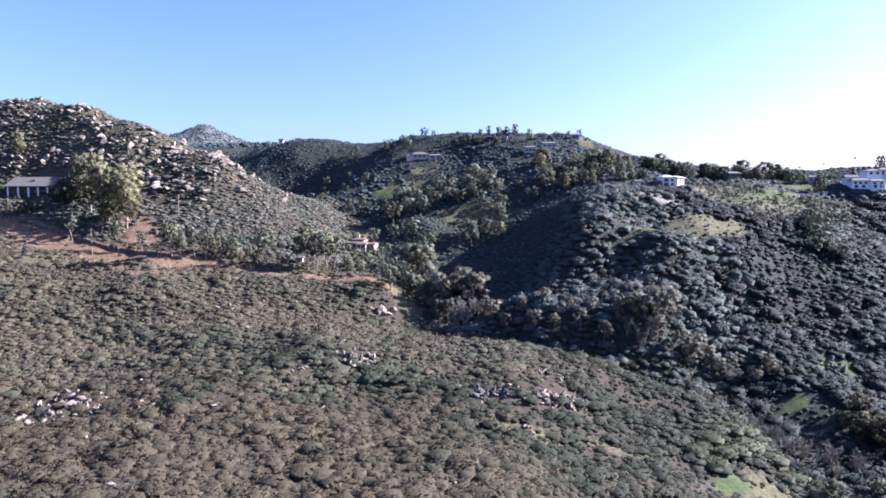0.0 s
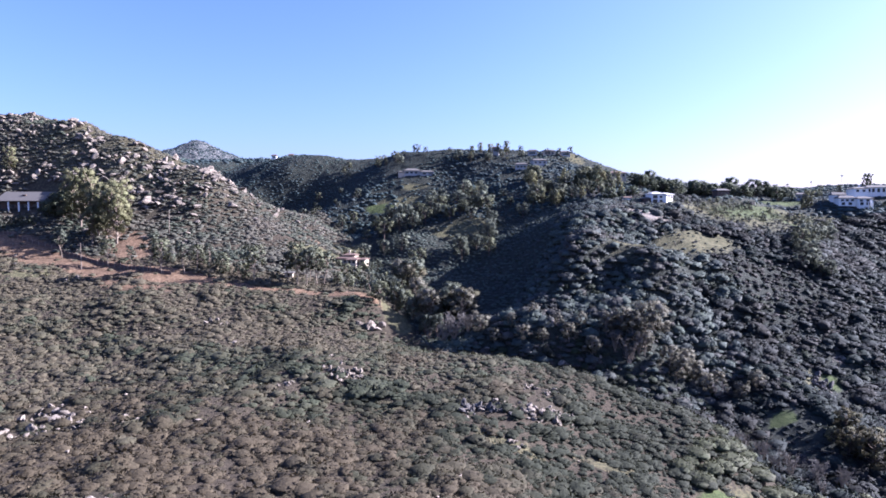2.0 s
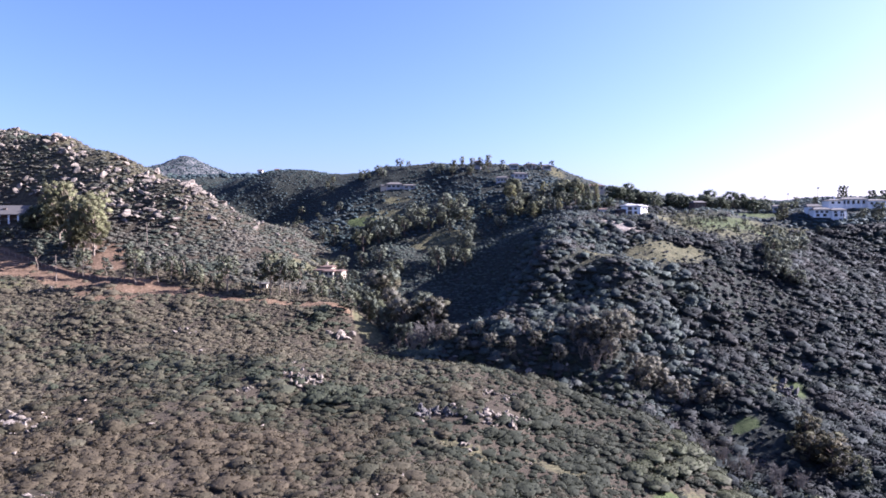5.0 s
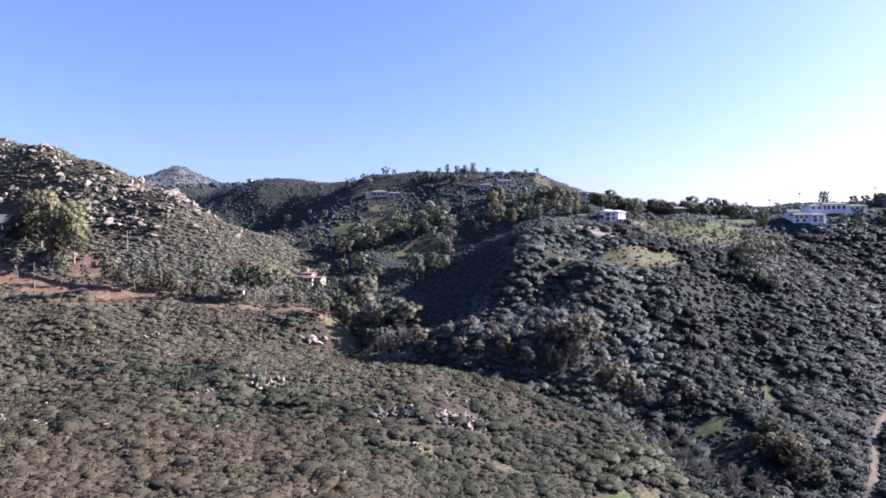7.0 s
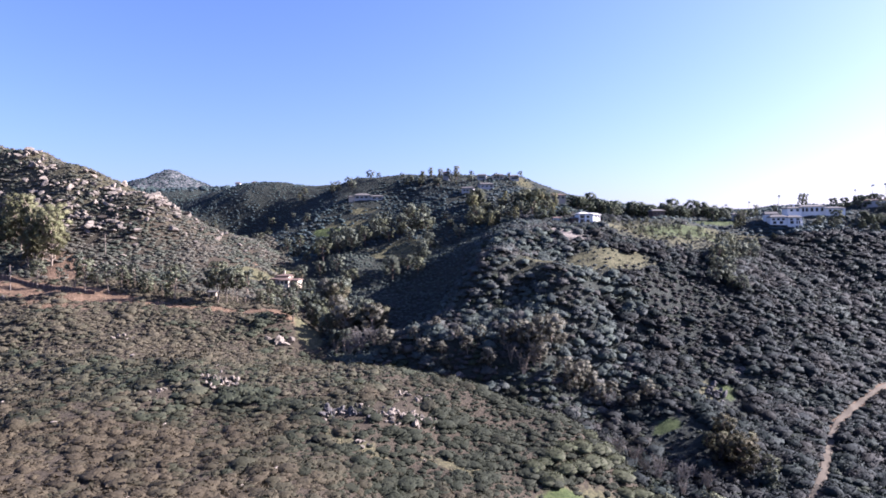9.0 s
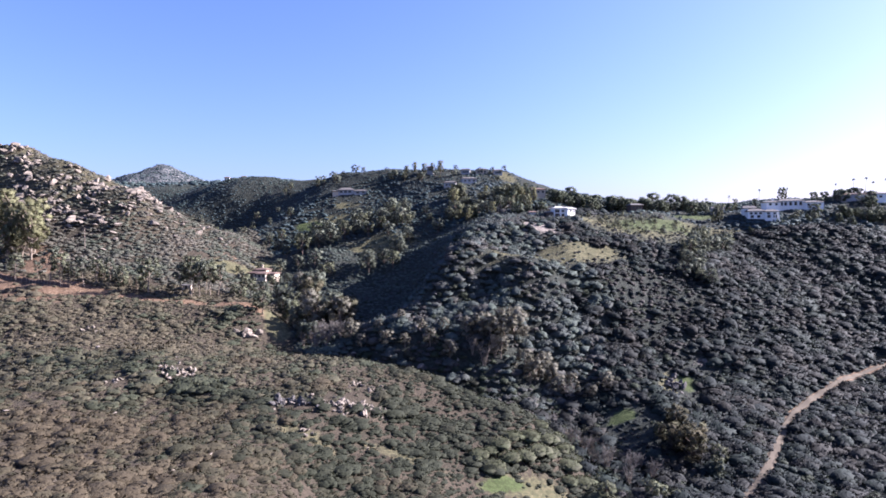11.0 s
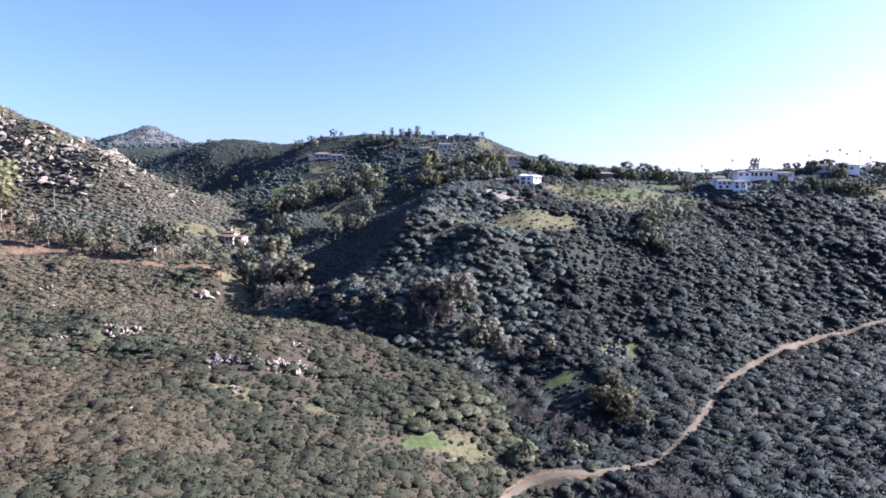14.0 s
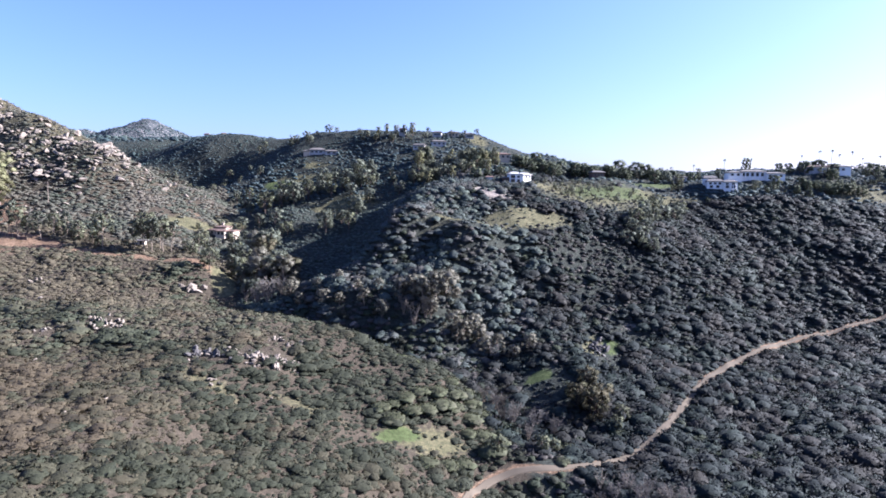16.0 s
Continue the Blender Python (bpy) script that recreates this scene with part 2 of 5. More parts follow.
CREEK = [(-5, 222, 40), (9, 212, 38), (24, 208, 36), (42, 202.5, 32.8), (60, 197, 28.8), (80, 188.5, 23), (89, 174, 18), (94, 157, 13.5), (101, 130, 8.5), (110, 100, 4), (118, 60, 0), (125, -20, -6)]
UPPER_CREEK = [(-12, 250, 46), (-25, 290, 54), (-38, 330, 63), (-52, 370, 73), (-80, 415, 84), (-110, 445, 89), (-190, 480, 98)]
RAVINE = [(0, 240, 43), (9, 275, 51.5), (14, 300, 59), (22, 330, 70), (40, 352, 81)]
NEAR_LIP = [(19, 199, 37.5), (36, 194, 35.5), (52, 188, 32.8), (69, 180, 29.6), (78, 168, 25)]
SHADE_FOOT = [(25, 250, 47), (35, 276, 58), (40, 292, 67), (52, 312, 79)]
RIGHT_SPUR = [(20, 224, 44.5), (36, 238, 53), (50, 256, 66), (58, 275, 77), (62, 288, 83), (74, 306, 88.5), (98, 318, 89.5), (115, 320, 90.5), (126, 324, 90.5), (150, 335, 89)]
SPUR_FACE = [(36, 212, 41), (54, 213, 42.5), (72, 211, 39), (88, 214, 32), (85, 242, 68), (112, 254, 65), (140, 245, 45.5), (99, 246, 62.5), (88, 263, 71.5), (128, 275, 72), (156, 312, 81), (166, 300, 74.5), (199, 350, 83.5)]
RIGHT_GULLY = [(112, 194, 22.5), (121, 205, 28), (139, 214, 25.5), (175, 245, 38), (195, 270, 49), (212, 298, 60), (212, 314, 65), (222, 350, 80)]
RIGHT_HILL = [(243, 360, 87.5), (258, 366, 89.5), (271, 380, 93.8), (294, 384, 96), (335, 392, 99), (420, 400, 101), (299, 300, 55), (264, 299, 52), (244, 268, 33), (320, 330, 66), (400, 330, 60), (520, 400, 95)]
RIGHT_FLOOR = [(102, 137, 11), (122, 146, 10.5), (133, 155, 11), (153, 180, 14), (177, 205, 18), (199, 225, 21), (232, 250, 24), (257, 262, 28), (282, 272, 32), (340, 288, 40), (222, 190, 15), (193, 140, 7), (150, 118, 7), (260, 120, 8), (330, 200, 20)]
MID_CREST = [(-320, 560, 128), (-205, 540, 125), (-134, 510, 126), (-101, 500, 130), (-82, 500, 128.3), (-60, 488, 124), (-30, 468, 126), (-8, 459, 126.5), (17, 454, 127), (45, 453, 127), (72, 458, 128), (95, 463, 129), (104, 461, 126.5), (112, 444, 116), (118, 410, 106.5), (132, 392, 102.5), (155, 388, 96), (185, 398, 96), (210, 402, 96), (232, 398, 94)]
FAR_SLOPE = [(-112, 473, 115), (-80, 406, 85), (-60, 427, 97), (-44, 415, 98.5), (-35, 409, 95), (-20, 393, 87), (-16, 422, 105.5), (8, 424, 106), (36, 434, 117), (52, 401, 105), (57, 418, 113), (22.6, 355, 83.5), (-10, 333, 71.5), (22, 333, 73), (-35, 349, 71), (-41, 466, 120), (-70, 460, 109)]
HILL_FACE = [(-181, 350, 109), (-119.5, 333, 95), (-134, 318, 84), (-130, 298, 76)]
SPUR_EDGE = [(47, 237, 59.5), (61, 247, 70.5), (66, 241.5, 66), (52, 227, 53), (70, 227, 53), (85, 285, 84.5), (169, 360, 93), (104, 244, 59)]
MID_FLANK = [(-14, 370, 82), (5, 330, 68), (60, 380, 97), (80, 345, 92), (40, 410, 108), (113, 386, 104), (121, 373, 100), (150, 365, 92)]
FAR_HILLS = [(-149, 560, 130), (-128, 600, 137), (-57, 520, 126), (40, 600, 112), (162, 600, 92), (260, 640, 85), (430, 560, 88), (560, 620, 90), (-520, 760, 150), (-310, 600, 138), (-60, 720, 120)]
OUTER = [(-1200, 0, 90), (-1200, 900, 110), (-600, -800, 60), (600, -800, 20), (1200, 0, 30), (1200, 900, 80), (0, 1500, 90), (-700, 200, 120), (700, 150, 30), (0, -300, 40)]
LINES = [LEFT_CREST, LEFT_FLANK, LEFT_BACK, UPPER_TERRACE, LOWER_TERRACE, NEAR_SPUR, NEAR_FOLD, NEAR_FOOT, CREEK, UPPER_CREEK, RAVINE, NEAR_LIP, SHADE_FOOT, RIGHT_SPUR, SPUR_FACE, RIGHT_GULLY, RIGHT_HILL, RIGHT_FLOOR, MID_CREST, FAR_SLOPE, HILL_FACE, SPUR_EDGE, MID_FLANK, FAR_HILLS, OUTER]
KNOTS = np.array([p for line in LINES for p in line], float)


def kernel(a, b):
    return -np.sqrt(((a[:, None, :2] - b[None, :, :2]) ** 2).sum(-1) + 9.0**2)


def solve_land():
    n = len(KNOTS)
    a = np.zeros((n + 3, n + 3))
    a[:n, :n] = kernel(KNOTS, KNOTS) - np.eye(n) * 0.8
    a[:n, n:] = np.c_[np.ones(n), KNOTS[:, :2]]
    a[n:, :n] = a[:n, n:].T
    return np.linalg.solve(a, np.r_[KNOTS[:, 2], 0, 0, 0])


FAR_KNOLL = (305, 1500, 181, 0.3)
LAND = solve_land()


def waves(x, y, size, seed):
    """Smooth unevenness, about -1 to 1: a few crossed sine trains."""
    r = np.random.RandomState(seed)
    out = np.zeros_like(x)
    for k in range(9):
        a, ph = r.uniform(0, 2 * np.pi), r.uniform(0, 2 * np.pi, 2)
        s = size * r.uniform(0.6, 1.7)
        u, v = x * np.cos(a) + y * np.sin(a), y * np.cos(a) - x * np.sin(a)
        out += np.sin(2 * np.pi * u / s + ph[0] + 1.3 * np.sin(2 * np.pi * v / (1.9 * s) + ph[1]))
    return out / 3.5


def land(x, y):
    x, y = np.asarray(x, float), np.asarray(y, float)
    p = np.stack([x.ravel(), y.ravel()], -1)
    z = np.concatenate([kernel(q, KNOTS) @ LAND[: len(KNOTS)] + LAND[-3] + q @ LAND[-2:] for q in np.array_split(p, max(1, len(p) // 20000))]).reshape(x.shape)
    far = np.clip((np.hypot(x, y - 250) - 700) / 900, 0, 1)
    z = z * (1 - far) + far * 70
    # the rocky peak at the head of the valley, near and small to fit the camera's view, and its lower shoulders
    for px, py, pz, steep in ((-262, 705, 165, 0.46), (-344, 725, 155, 0.42), (-312, 722, 152, 0.5), (-225, 690, 141, 0.4), FAR_KNOLL):
        d = np.hypot(x - px, (y - py) * 0.8)
        z = np.maximum(z, pz - steep * np.sqrt(d * d + 9) + 1.4 + 1.3 * waves(x, y, 30, 5) * np.clip(d / 25, 0, 1) + 0.7 * waves(x, y, 13, 6) * np.clip(d / 15, 0, 1))
    z = z + waves(x, y, 37, 1) * 0.7 + waves(x, y, 13, 2) * 0.35 + waves(x, y, 6, 3) * 0.13
    return z


def axis(lo, hi, step, out):
    mid = np.arange(lo, hi + step, step)
    grow = np.cumsum(step * 1.17 ** np.arange(1, 60))
    grow = grow[grow < out]
    return np.r_[(lo - grow)[::-1], mid, mid[-1] + grow]


GX, GY = axis(-360, 400, 2.4, 4300), axis(20, 520, 2.4, 4300)
GY = np.r_[GY[GY < 520], np.arange(520, 760, 5.0), GY[GY > 765]]
GZ = land(*np.meshgrid(GX, GY, indexing="xy"))


def height(x, y):
    """The ground's height, by the sheet itself."""
    x, y = np.asarray(x, float), np.asarray(y, float)
    i, j = np.clip(np.searchsorted(GX, x) - 1, 0, len(GX) - 2), np.clip(np.searchsorted(GY, y) - 1, 0, len(GY) - 2)
    u, v = (x - GX[i]) / (GX[i + 1] - GX[i]), (y - GY[j]) / (GY[j + 1] - GY[j])
    return (GZ[j, i] * (1 - u) + GZ[j, i + 1] * u) * (1 - v) + (GZ[j + 1, i] * (1 - u) + GZ[j + 1, i + 1] * u) * v


def near_line(x, y, pts):
    """Distance in plan from points to a bent line."""
    best = np.full(np.shape(x), 1e9)
    for (ax, ay), (bx, by) in zip(pts[:-1], pts[1:]):
        dx, dy = bx - ax, by - ay
        t = np.clip(((x - ax) * dx + (y - ay) * dy) / (dx * dx + dy * dy), 0, 1)
        best = np.minimum(best, np.hypot(x - ax - t * dx, y - ay - t * dy))
    return best


def blob(x, y, cx, cy, rx, ry, turn=0.0):
    """1 inside an ellipse of the plan, 0 outside, soft at its rim."""
    c, s = math.cos(radians(turn)), math.sin(radians(turn))
    u, v = ((x - cx) * c + (y - cy) * s) / rx, ((y - cy) * c - (x - cx) * s) / ry
    return np.clip(1.5 - np.hypot(u, v) * 1.0 - 0.25 * waves(x, y, 9, 8) * 0.5, 0, 1)


def creek_side(x, y):
    """Which side of the stream: 1 on the near spur, 0 across it."""
    line = np.array([(-300, 520), (-190, 480), (-110, 445), (-80, 415), (-54, 372), (-40, 332), (-30, 290), (-12, 250), (-5, 222), (24, 207), (42, 201), (60, 195), (79, 187), (88, 172), (93, 156), (101, 130), (112, 100), (125, -20)], float)
    cx = np.interp(y, line[::-1, 1], line[::-1, 0])
    return x < cx


TRAIL = [(79, 106), (81, 114), (82.5, 122), (85.5, 129.5), (90.5, 134.8), (97, 137.2), (104, 137.2), (112, 140.5), (119.6, 145.2), (127, 149.5), (136, 157), (146, 168), (153, 178), (163, 192), (173, 204), (183, 213), (196, 223), (222, 243), (236, 250), (253, 257), (275, 266), (305, 277)]
DIRT_LINE = [(-300, 335), (-232, 312), (-200, 288), (-172, 275), (-140, 264), (-112, 252), (-92, 247), (-48, 242), (-18, 238)]


def covers(x, y):
    dirt = np.clip(1.5 - near_line(x, y, DIRT_LINE) / np.interp(x, [-170, -100, -70, -20], [9, 7.5, 3.0, 2.6]), 0, 1)
    dirt = np.maximum(dirt, 1.0 * np.maximum(np.maximum(blob(x, y, -139, 288, 18, 9, -50), blob(x, y, -176, 281, 14, 5, -20)), np.maximum(blob(x, y, -128, 254, 26, 7, -22), 0.8 * blob(x, y, -112, 236, 20, 6, -20))))
    dirt = np.maximum(dirt, 0.5 * blob(x, y, -64, 326, 8, 4, 10))
    dirt = np.maximum(dirt, np.clip(1.3 - near_line(x, y, TRAIL) / 1.5, 0, 1))
    grass = np.maximum.reduce([0.85 * blob(x, y, 105, 265, 37, 9.5, 26), 0.62 * blob(x, y, 160, 326, 44, 24, 32), 0.8 * blob(x, y, 184, 346, 20, 7, 32), blob(x, y, 128, 316, 14, 6, 0), blob(x, y, 205, 345, 22, 8, 20), blob(x, y, -160, 250, 14, 6, -10),
                               0.75 * blob(x, y, 73, 140, 14, 6, 25), blob(x, y, -14, 236, 5, 13, 20), blob(x, y, -45, 335, 10, 8, 0), blob(x, y, 66, 179, 7, 4, -20),
                               0.8 * blob(x, y, -22, 404, 17, 6, 5), 0.7 * blob(x, y, -14, 418, 12, 4, 0), 0.7 * blob(x, y, 99, 452, 9, 9, 0), 0.5 * blob(x, y, -190, 375, 110, 42, -25), blob(x, y, -57, 311, 13, 8, 25), blob(x, y, 20, 345, 20, 8, 0), blob(x, y, 330, 368, 24, 10, 0), 0.8 * blob(x, y, 133, 213, 3.5, 9, -25),
                               0.6 * blob(x, y, 17, 134, 14, 3.5, -25), 0.6 * blob(x, y, 42, 136, 12, 4, -10), 0.55 * blob(x, y, -9, 147, 13, 3, -25), 0.5 * blob(x, y, -60, 168, 16, 4, -10), 0.5 * blob(x, y, -30, 118, 12, 4, 10)])
    lush = np.maximum.reduce([blob(x, y, 110, 191.5, 5.2, 2.6, 20), 0.85 * blob(x, y, 65.5, 137.5, 7.5, 3.0, 35), 0.7 * blob(x, y, 75, 133, 3.2, 2), 0.85 * blob(x, y, 65, 179.5, 6, 3, -25), 0.62 * blob(x, y, 168, 334, 38, 14, 36), 0.8 * blob(x, y, 208, 376, 18, 6, 15), 0.8 * blob(x, y, 141, 217, 3.2, 6, -30), blob(x, y, 196, 332, 12, 6, 20), blob(x, y, -33, 398, 9, 5)])
    crag = np.clip(2.4 - np.hypot(x + 285, (y - 705) * 0.8) / 45, 0, 1)
    bare = np.maximum.reduce([0.85 * blob(x, y, 99, 292, 11, 9, 0), 0.5 * blob(x, y, 155, 231, 9, 2.6, 25)])
    return dirt, grass, lush, bare, crag


xx, yy = np.meshgrid(GX, GY, indexing="xy")
gi = np.arange(len(GX) * len(GY)).reshape(len(GY), len(GX))
quads = np.stack([gi[:-1, :-1], gi[:-1, 1:], gi[1:, 1:], gi[1:, :-1]], -1).reshape(-1, 4)
cd, cg, cl, cb, cc = covers(xx.ravel(), yy.ravel())
# Where the ground takes the darkened litter tone: across the creek and far off.
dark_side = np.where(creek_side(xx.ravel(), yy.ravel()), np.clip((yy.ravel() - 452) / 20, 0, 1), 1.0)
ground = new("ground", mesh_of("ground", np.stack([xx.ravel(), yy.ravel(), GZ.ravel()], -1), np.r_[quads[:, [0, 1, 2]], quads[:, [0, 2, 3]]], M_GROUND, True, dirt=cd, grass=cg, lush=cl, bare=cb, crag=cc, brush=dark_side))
tagged(ground, "dry scrub-covered canyon hillsides of brown soil and grass", "ground", kind="structure")


def strip(name, pts, width, mat, lift, step=1.5):
    """A track laid along a bent line on the ground, with a rough edge."""
    pts = [Vector((*p, 0)) for p in pts]
    line = []
    for a, b in zip(pts[:-1], pts[1:]):
        n = max(1, int((b - a).length / step))
        line += [a.lerp(b, k / n) for k in range(n)]
    line = np.array([p[:2] for p in line + [pts[-1]]])
    for _ in range(12):
        line[1:-1] = line[1:-1] * 0.5 + (line[:-2] + line[2:]) * 0.25
    tan = np.gradient(line, axis=0)
    nor = np.stack([-tan[:, 1], tan[:, 0]], -1) / np.linalg.norm(tan, axis=1, keepdims=True)
    rs = np.random.RandomState(4)
    cols = []
    for k, u in enumerate(np.linspace(-1, 1, 9)):
        w = width / 2 * np.interp(line[:, 0], [85, 115, 135, 190, 215, 260], [0.75, 0.7, 1, 0.8, 0.5, 0.38]) * u * (1 + 0.12 * waves(line[:, 0], line[:, 1], 7, 11 + (u > 0)) + 0.05 * rs.randn(len(line)) * (abs(u) == 1))
        p = line + nor * w[:, None] if np.ndim(w) else line + nor * w
        drop = -0.35 if abs(u) == 1 else 0.05 * abs(u) - 0.06 * (abs(abs(u) - 0.5) < 0.1)
        cols.append(np.c_[p, height(p[:, 0], p[:, 1]) + lift + drop])
    v = np.stack(cols, 1)
    i = np.arange(len(line) * 9).reshape(-1, 9)
    q = np.stack([i[:-1, :-1], i[1:, :-1], i[1:, 1:], i[:-1, 1:]], -1).reshape(-1, 4)
    return new(name, mesh_of(name, v.reshape(-1, 3), np.r_[q[:, [0, 2, 1]], q[:, [0, 3, 2]]], mat, True))


tagged(strip("road", TRAIL, 2.7, M_TRAIL, 0.2), "sandy dirt fire road winding through the scrub", "road", kind="structure")

# ---------------------------------------------------------------- plants


def dome_core(r, squash, lumps=0.42, fine=2):
    """A low rounded head with lumps and dents, open below."""
    bm = bmesh.new()
    bmesh.ops.create_icosphere(bm, subdivisions=fine, radius=1.0)
    v = np.array([x.co[:] for x in bm.verts])
    f = np.array([[x.index for x in p.verts] for p in bm.faces])
    bm.free()
    k = r.randn(7, 3)
    k /= np.linalg.norm(k, axis=1, keepdims=True)
    v *= 0.7 + lumps * np.clip((v @ k.T) ** 3, -0.2, 1).max(1)[:, None] + r.uniform(-0.14, 0.14, (len(v), 1))
    f = f[v[f][:, :, 2].mean(1) > -0.42]
    used, back = np.unique(f, return_inverse=True)
    v, f = v[used], back.reshape(-1, 3)
    v[:, 2] = v[:, 2] * squash + squash * 0.4
    return v, f


def leaf_shell(r, n, size, squash, centre=(0, 0, 0), radius=1.0, low=-0.15):
    """n loose leaf sprays, as single triangles, over the upper shell of an ellipsoid."""
    d = r.randn(n, 3)
    d /= np.linalg.norm(d, axis=1, keepdims=True)
    d[:, 2] = np.where(d[:, 2] < low, -d[:, 2], d[:, 2])
    p = d * r.uniform(0.78, 0.98, (n, 1)) * radius
    p[:, 2] = (p[:, 2] + 0.4 * radius) * squash
    p += centre
    a = r.randn(n, 3)
    t1 = np.cross(d, a)
    t1 /= np.linalg.norm(t1, axis=1, keepdims=True)
    t2 = np.cross(d, t1) + d * r.uniform(-0.2, 0.8, (n, 1))
    s = size * r.uniform(0.6, 1.4, (n, 1))
    v = np.stack([p - t1 * s * 0.6, p + t1 * s * 0.6, p + t2 * s * 1.1 + d * s * 0.3], 1).reshape(-1, 3)
    return v, np.arange(3 * n).reshape(-1, 3)


def join(*meshes):
    vs, fs, at = [], [], 0
    for v, f in meshes:
        vs.append(v)
        fs.append(f + at)
        at += len(v)
    return np.concatenate(vs), np.concatenate(fs)


def puffed(r, v, squash, rough):
    """Normals of a soft rounded head for all its leaves, so that it takes light as one clump, a little ruffled."""
    n = v * (1, 1, 1 / squash**2) - (0, 0, 0.15 / squash)
    n /= np.linalg.norm(n, axis=1, keepdims=True) + 1e-6
    n = n + r.normal(0, rough, (len(v), 3))
    return n / (np.linalg.norm(n, axis=1, keepdims=True) + 1e-6)


def lobed(r, squash, lobes):
    """Several heads grown together, some high, some low."""
    vs, fs, ns, at = [], [], [], 0
    for k in range(lobes):
        v, f = dome_core(r, squash * r.uniform(0.75, 1.15), 0.4, 1)
        q, a, d = r.uniform(0.4, 0.68) if k else 0.92, r.uniform(0, 6.28), r.uniform(0.4, 0.75) if k else 0.1
        n = 0.75 * puffed(r, v, squash, 0.1)
        v = v * q + (math.cos(a) * d, math.sin(a) * d, 0)
        vs.append(v), fs.append(f + at), ns.append(n + 0.25 * puffed(r, v, squash, 0.1))
        at += len(v)
    return np.concatenate(vs), np.concatenate(fs), np.concatenate(ns)


def bush(seed, leaves, size, squash, fine=2, lobes=0):
    r = np.random.RandomState(seed)
    if lobes:
        v, f, n = lobed(r, squash, lobes)
    else:
        v, f = dome_core(r, squash, 0.42, fine)
        n = puffed(r, v, squash, 0.12)
    w, g = leaf_shell(r, leaves, size, squash)
    v, f = join((v, f), (w, g))
    return v, f, np.concatenate([n, puffed(r, w, squash, 0.25)])


def scatter(rs, x0, x1, y0, y1, step, keep):
    """Jittered places in plan, thinned by keep(x, y), a chance from 0 to 1."""
    x, y = np.meshgrid(np.arange(x0, x1, step), np.arange(y0, y1, step))
    x, y = x.ravel() + rs.uniform(-0.6, 0.6, x.size) * step, y.ravel() + rs.uniform(-0.6, 0.6, x.size) * step
    ok = rs.uniform(size=x.size) < keep(x, y)
    return x[ok], y[ok]


def planted(name, rs, x, y, radius, tint, shapes, mat, label, category):
    """Every plant of one kind of ground cover, joined in one mesh of loose clumps."""
    z = height(x, y)
    vs, fs, ts, ns, at = [], [], [], [], 0
    pick = rs.randint(len(shapes), size=len(x))
    for k, (sv, sf, sn) in enumerate(shapes):
        m = pick == k
        n = m.sum()
        if not n:
            continue
        a = rs.uniform(0, 2 * np.pi, n)
        c, s = np.cos(a)[:, None], np.sin(a)[:, None]
        r = radius[m][:, None]
        st = rs.uniform(0.85, 1.2, (n, 1))
        px = (sv[None, :, 0] * c - sv[None, :, 1] * s * st) * r + x[m][:, None]
        py = (sv[None, :, 0] * s + sv[None, :, 1] * c * st) * r + y[m][:, None]
        pz = sv[None, :, 2] * r * rs.uniform(0.8, 1.25, (n, 1)) + z[m][:, None] - 0.12 * r
        vs.append(np.stack([px, py, pz], -1).reshape(-1, 3))
        ns.append(np.stack([sn[None, :, 0] * c - sn[None, :, 1] * s, sn[None, :, 0] * s + sn[None, :, 1] * c, sn[None, :, 2] + 0 * c], -1).reshape(-1, 3))
        fs.append((sf[None] + (np.arange(n) * len(sv))[:, None, None]).reshape(-1, 3) + at)
        ts.append(np.repeat(tint[m], len(sv)))
        at += n * len(sv)
    ob = new(name, mesh_of(name, np.concatenate(vs), np.concatenate(fs), mat, True, np.concatenate(ns).astype(np.float32), tint=np.concatenate(ts)))
    return tagged(ob, label, category, kind="stuff")


def open_ground(x, y):
    """Chance of scrub: none on track, dirt and lawns."""
    d, g, l, b, _ = covers(x, y)
    bare = np.maximum.reduce([np.clip(d * 1.6 - 0.3, 0, 1) * 0.95, np.clip(g * 1.8 - 0.35, 0, 1) * 0.62, np.clip(l * 2 - 0.3, 0, 1), np.clip(b * 1.5, 0, 1) * 0.8])
    bare = np.maximum(bare, near_line(x, y, TRAIL) < np.interp(x, [130, 200, 225], [1.7, 1.5, 0.7]))
    for hx, hy, hr in OUTCROPS:
        bare = np.maximum(bare, (0.9 if hx > 100 else 0.6) * (np.hypot(x - hx, y - hy) < hr))
    for hx, hy, hr in FOOTPRINTS:
        bare = np.maximum(bare, np.hypot(x - hx, y - hy) < hr)
    return 1 - bare


# plan places and radii that houses and yards keep clear
FOOTPRINTS = [(-58, 311, 6), (-53, 313, 5), (-63, 309, 5), (-12, 226, 4.5), (-13, 234, 5), (-13.5, 243, 5), (-13, 252, 4), (116, 325, 9), (-40, 311, 8), (-210, 344, 14), (243, 366, 8), (265, 386, 8), (276, 386, 8)]


OUTCROPS = [(-88, 142, 7), (-79, 129, 7), (-23, 160, 6), (14, 147, 8), (28, 151, 8), (-21.5, 223, 4), (-71, 209, 4), (-35, 152, 3), (19, 134, 3), (-63, 133, 4), (-47, 90, 4), (28, 165, 4), (136, 213, 5), (152, 229, 4)]


def view_wedge(x, y, a=0.0):
    """The part of the land inside the camera's view, with a margin."""
    return (x > -0.8 * (y + 15) - 12) & (x < 0.78 * (y + 20) + 88)


rs = np.random.RandomState(11)
SMALL = [bush(s, 26, 0.16, 0.32 + 0.012 * s, 1, 3) for s in range(20)]
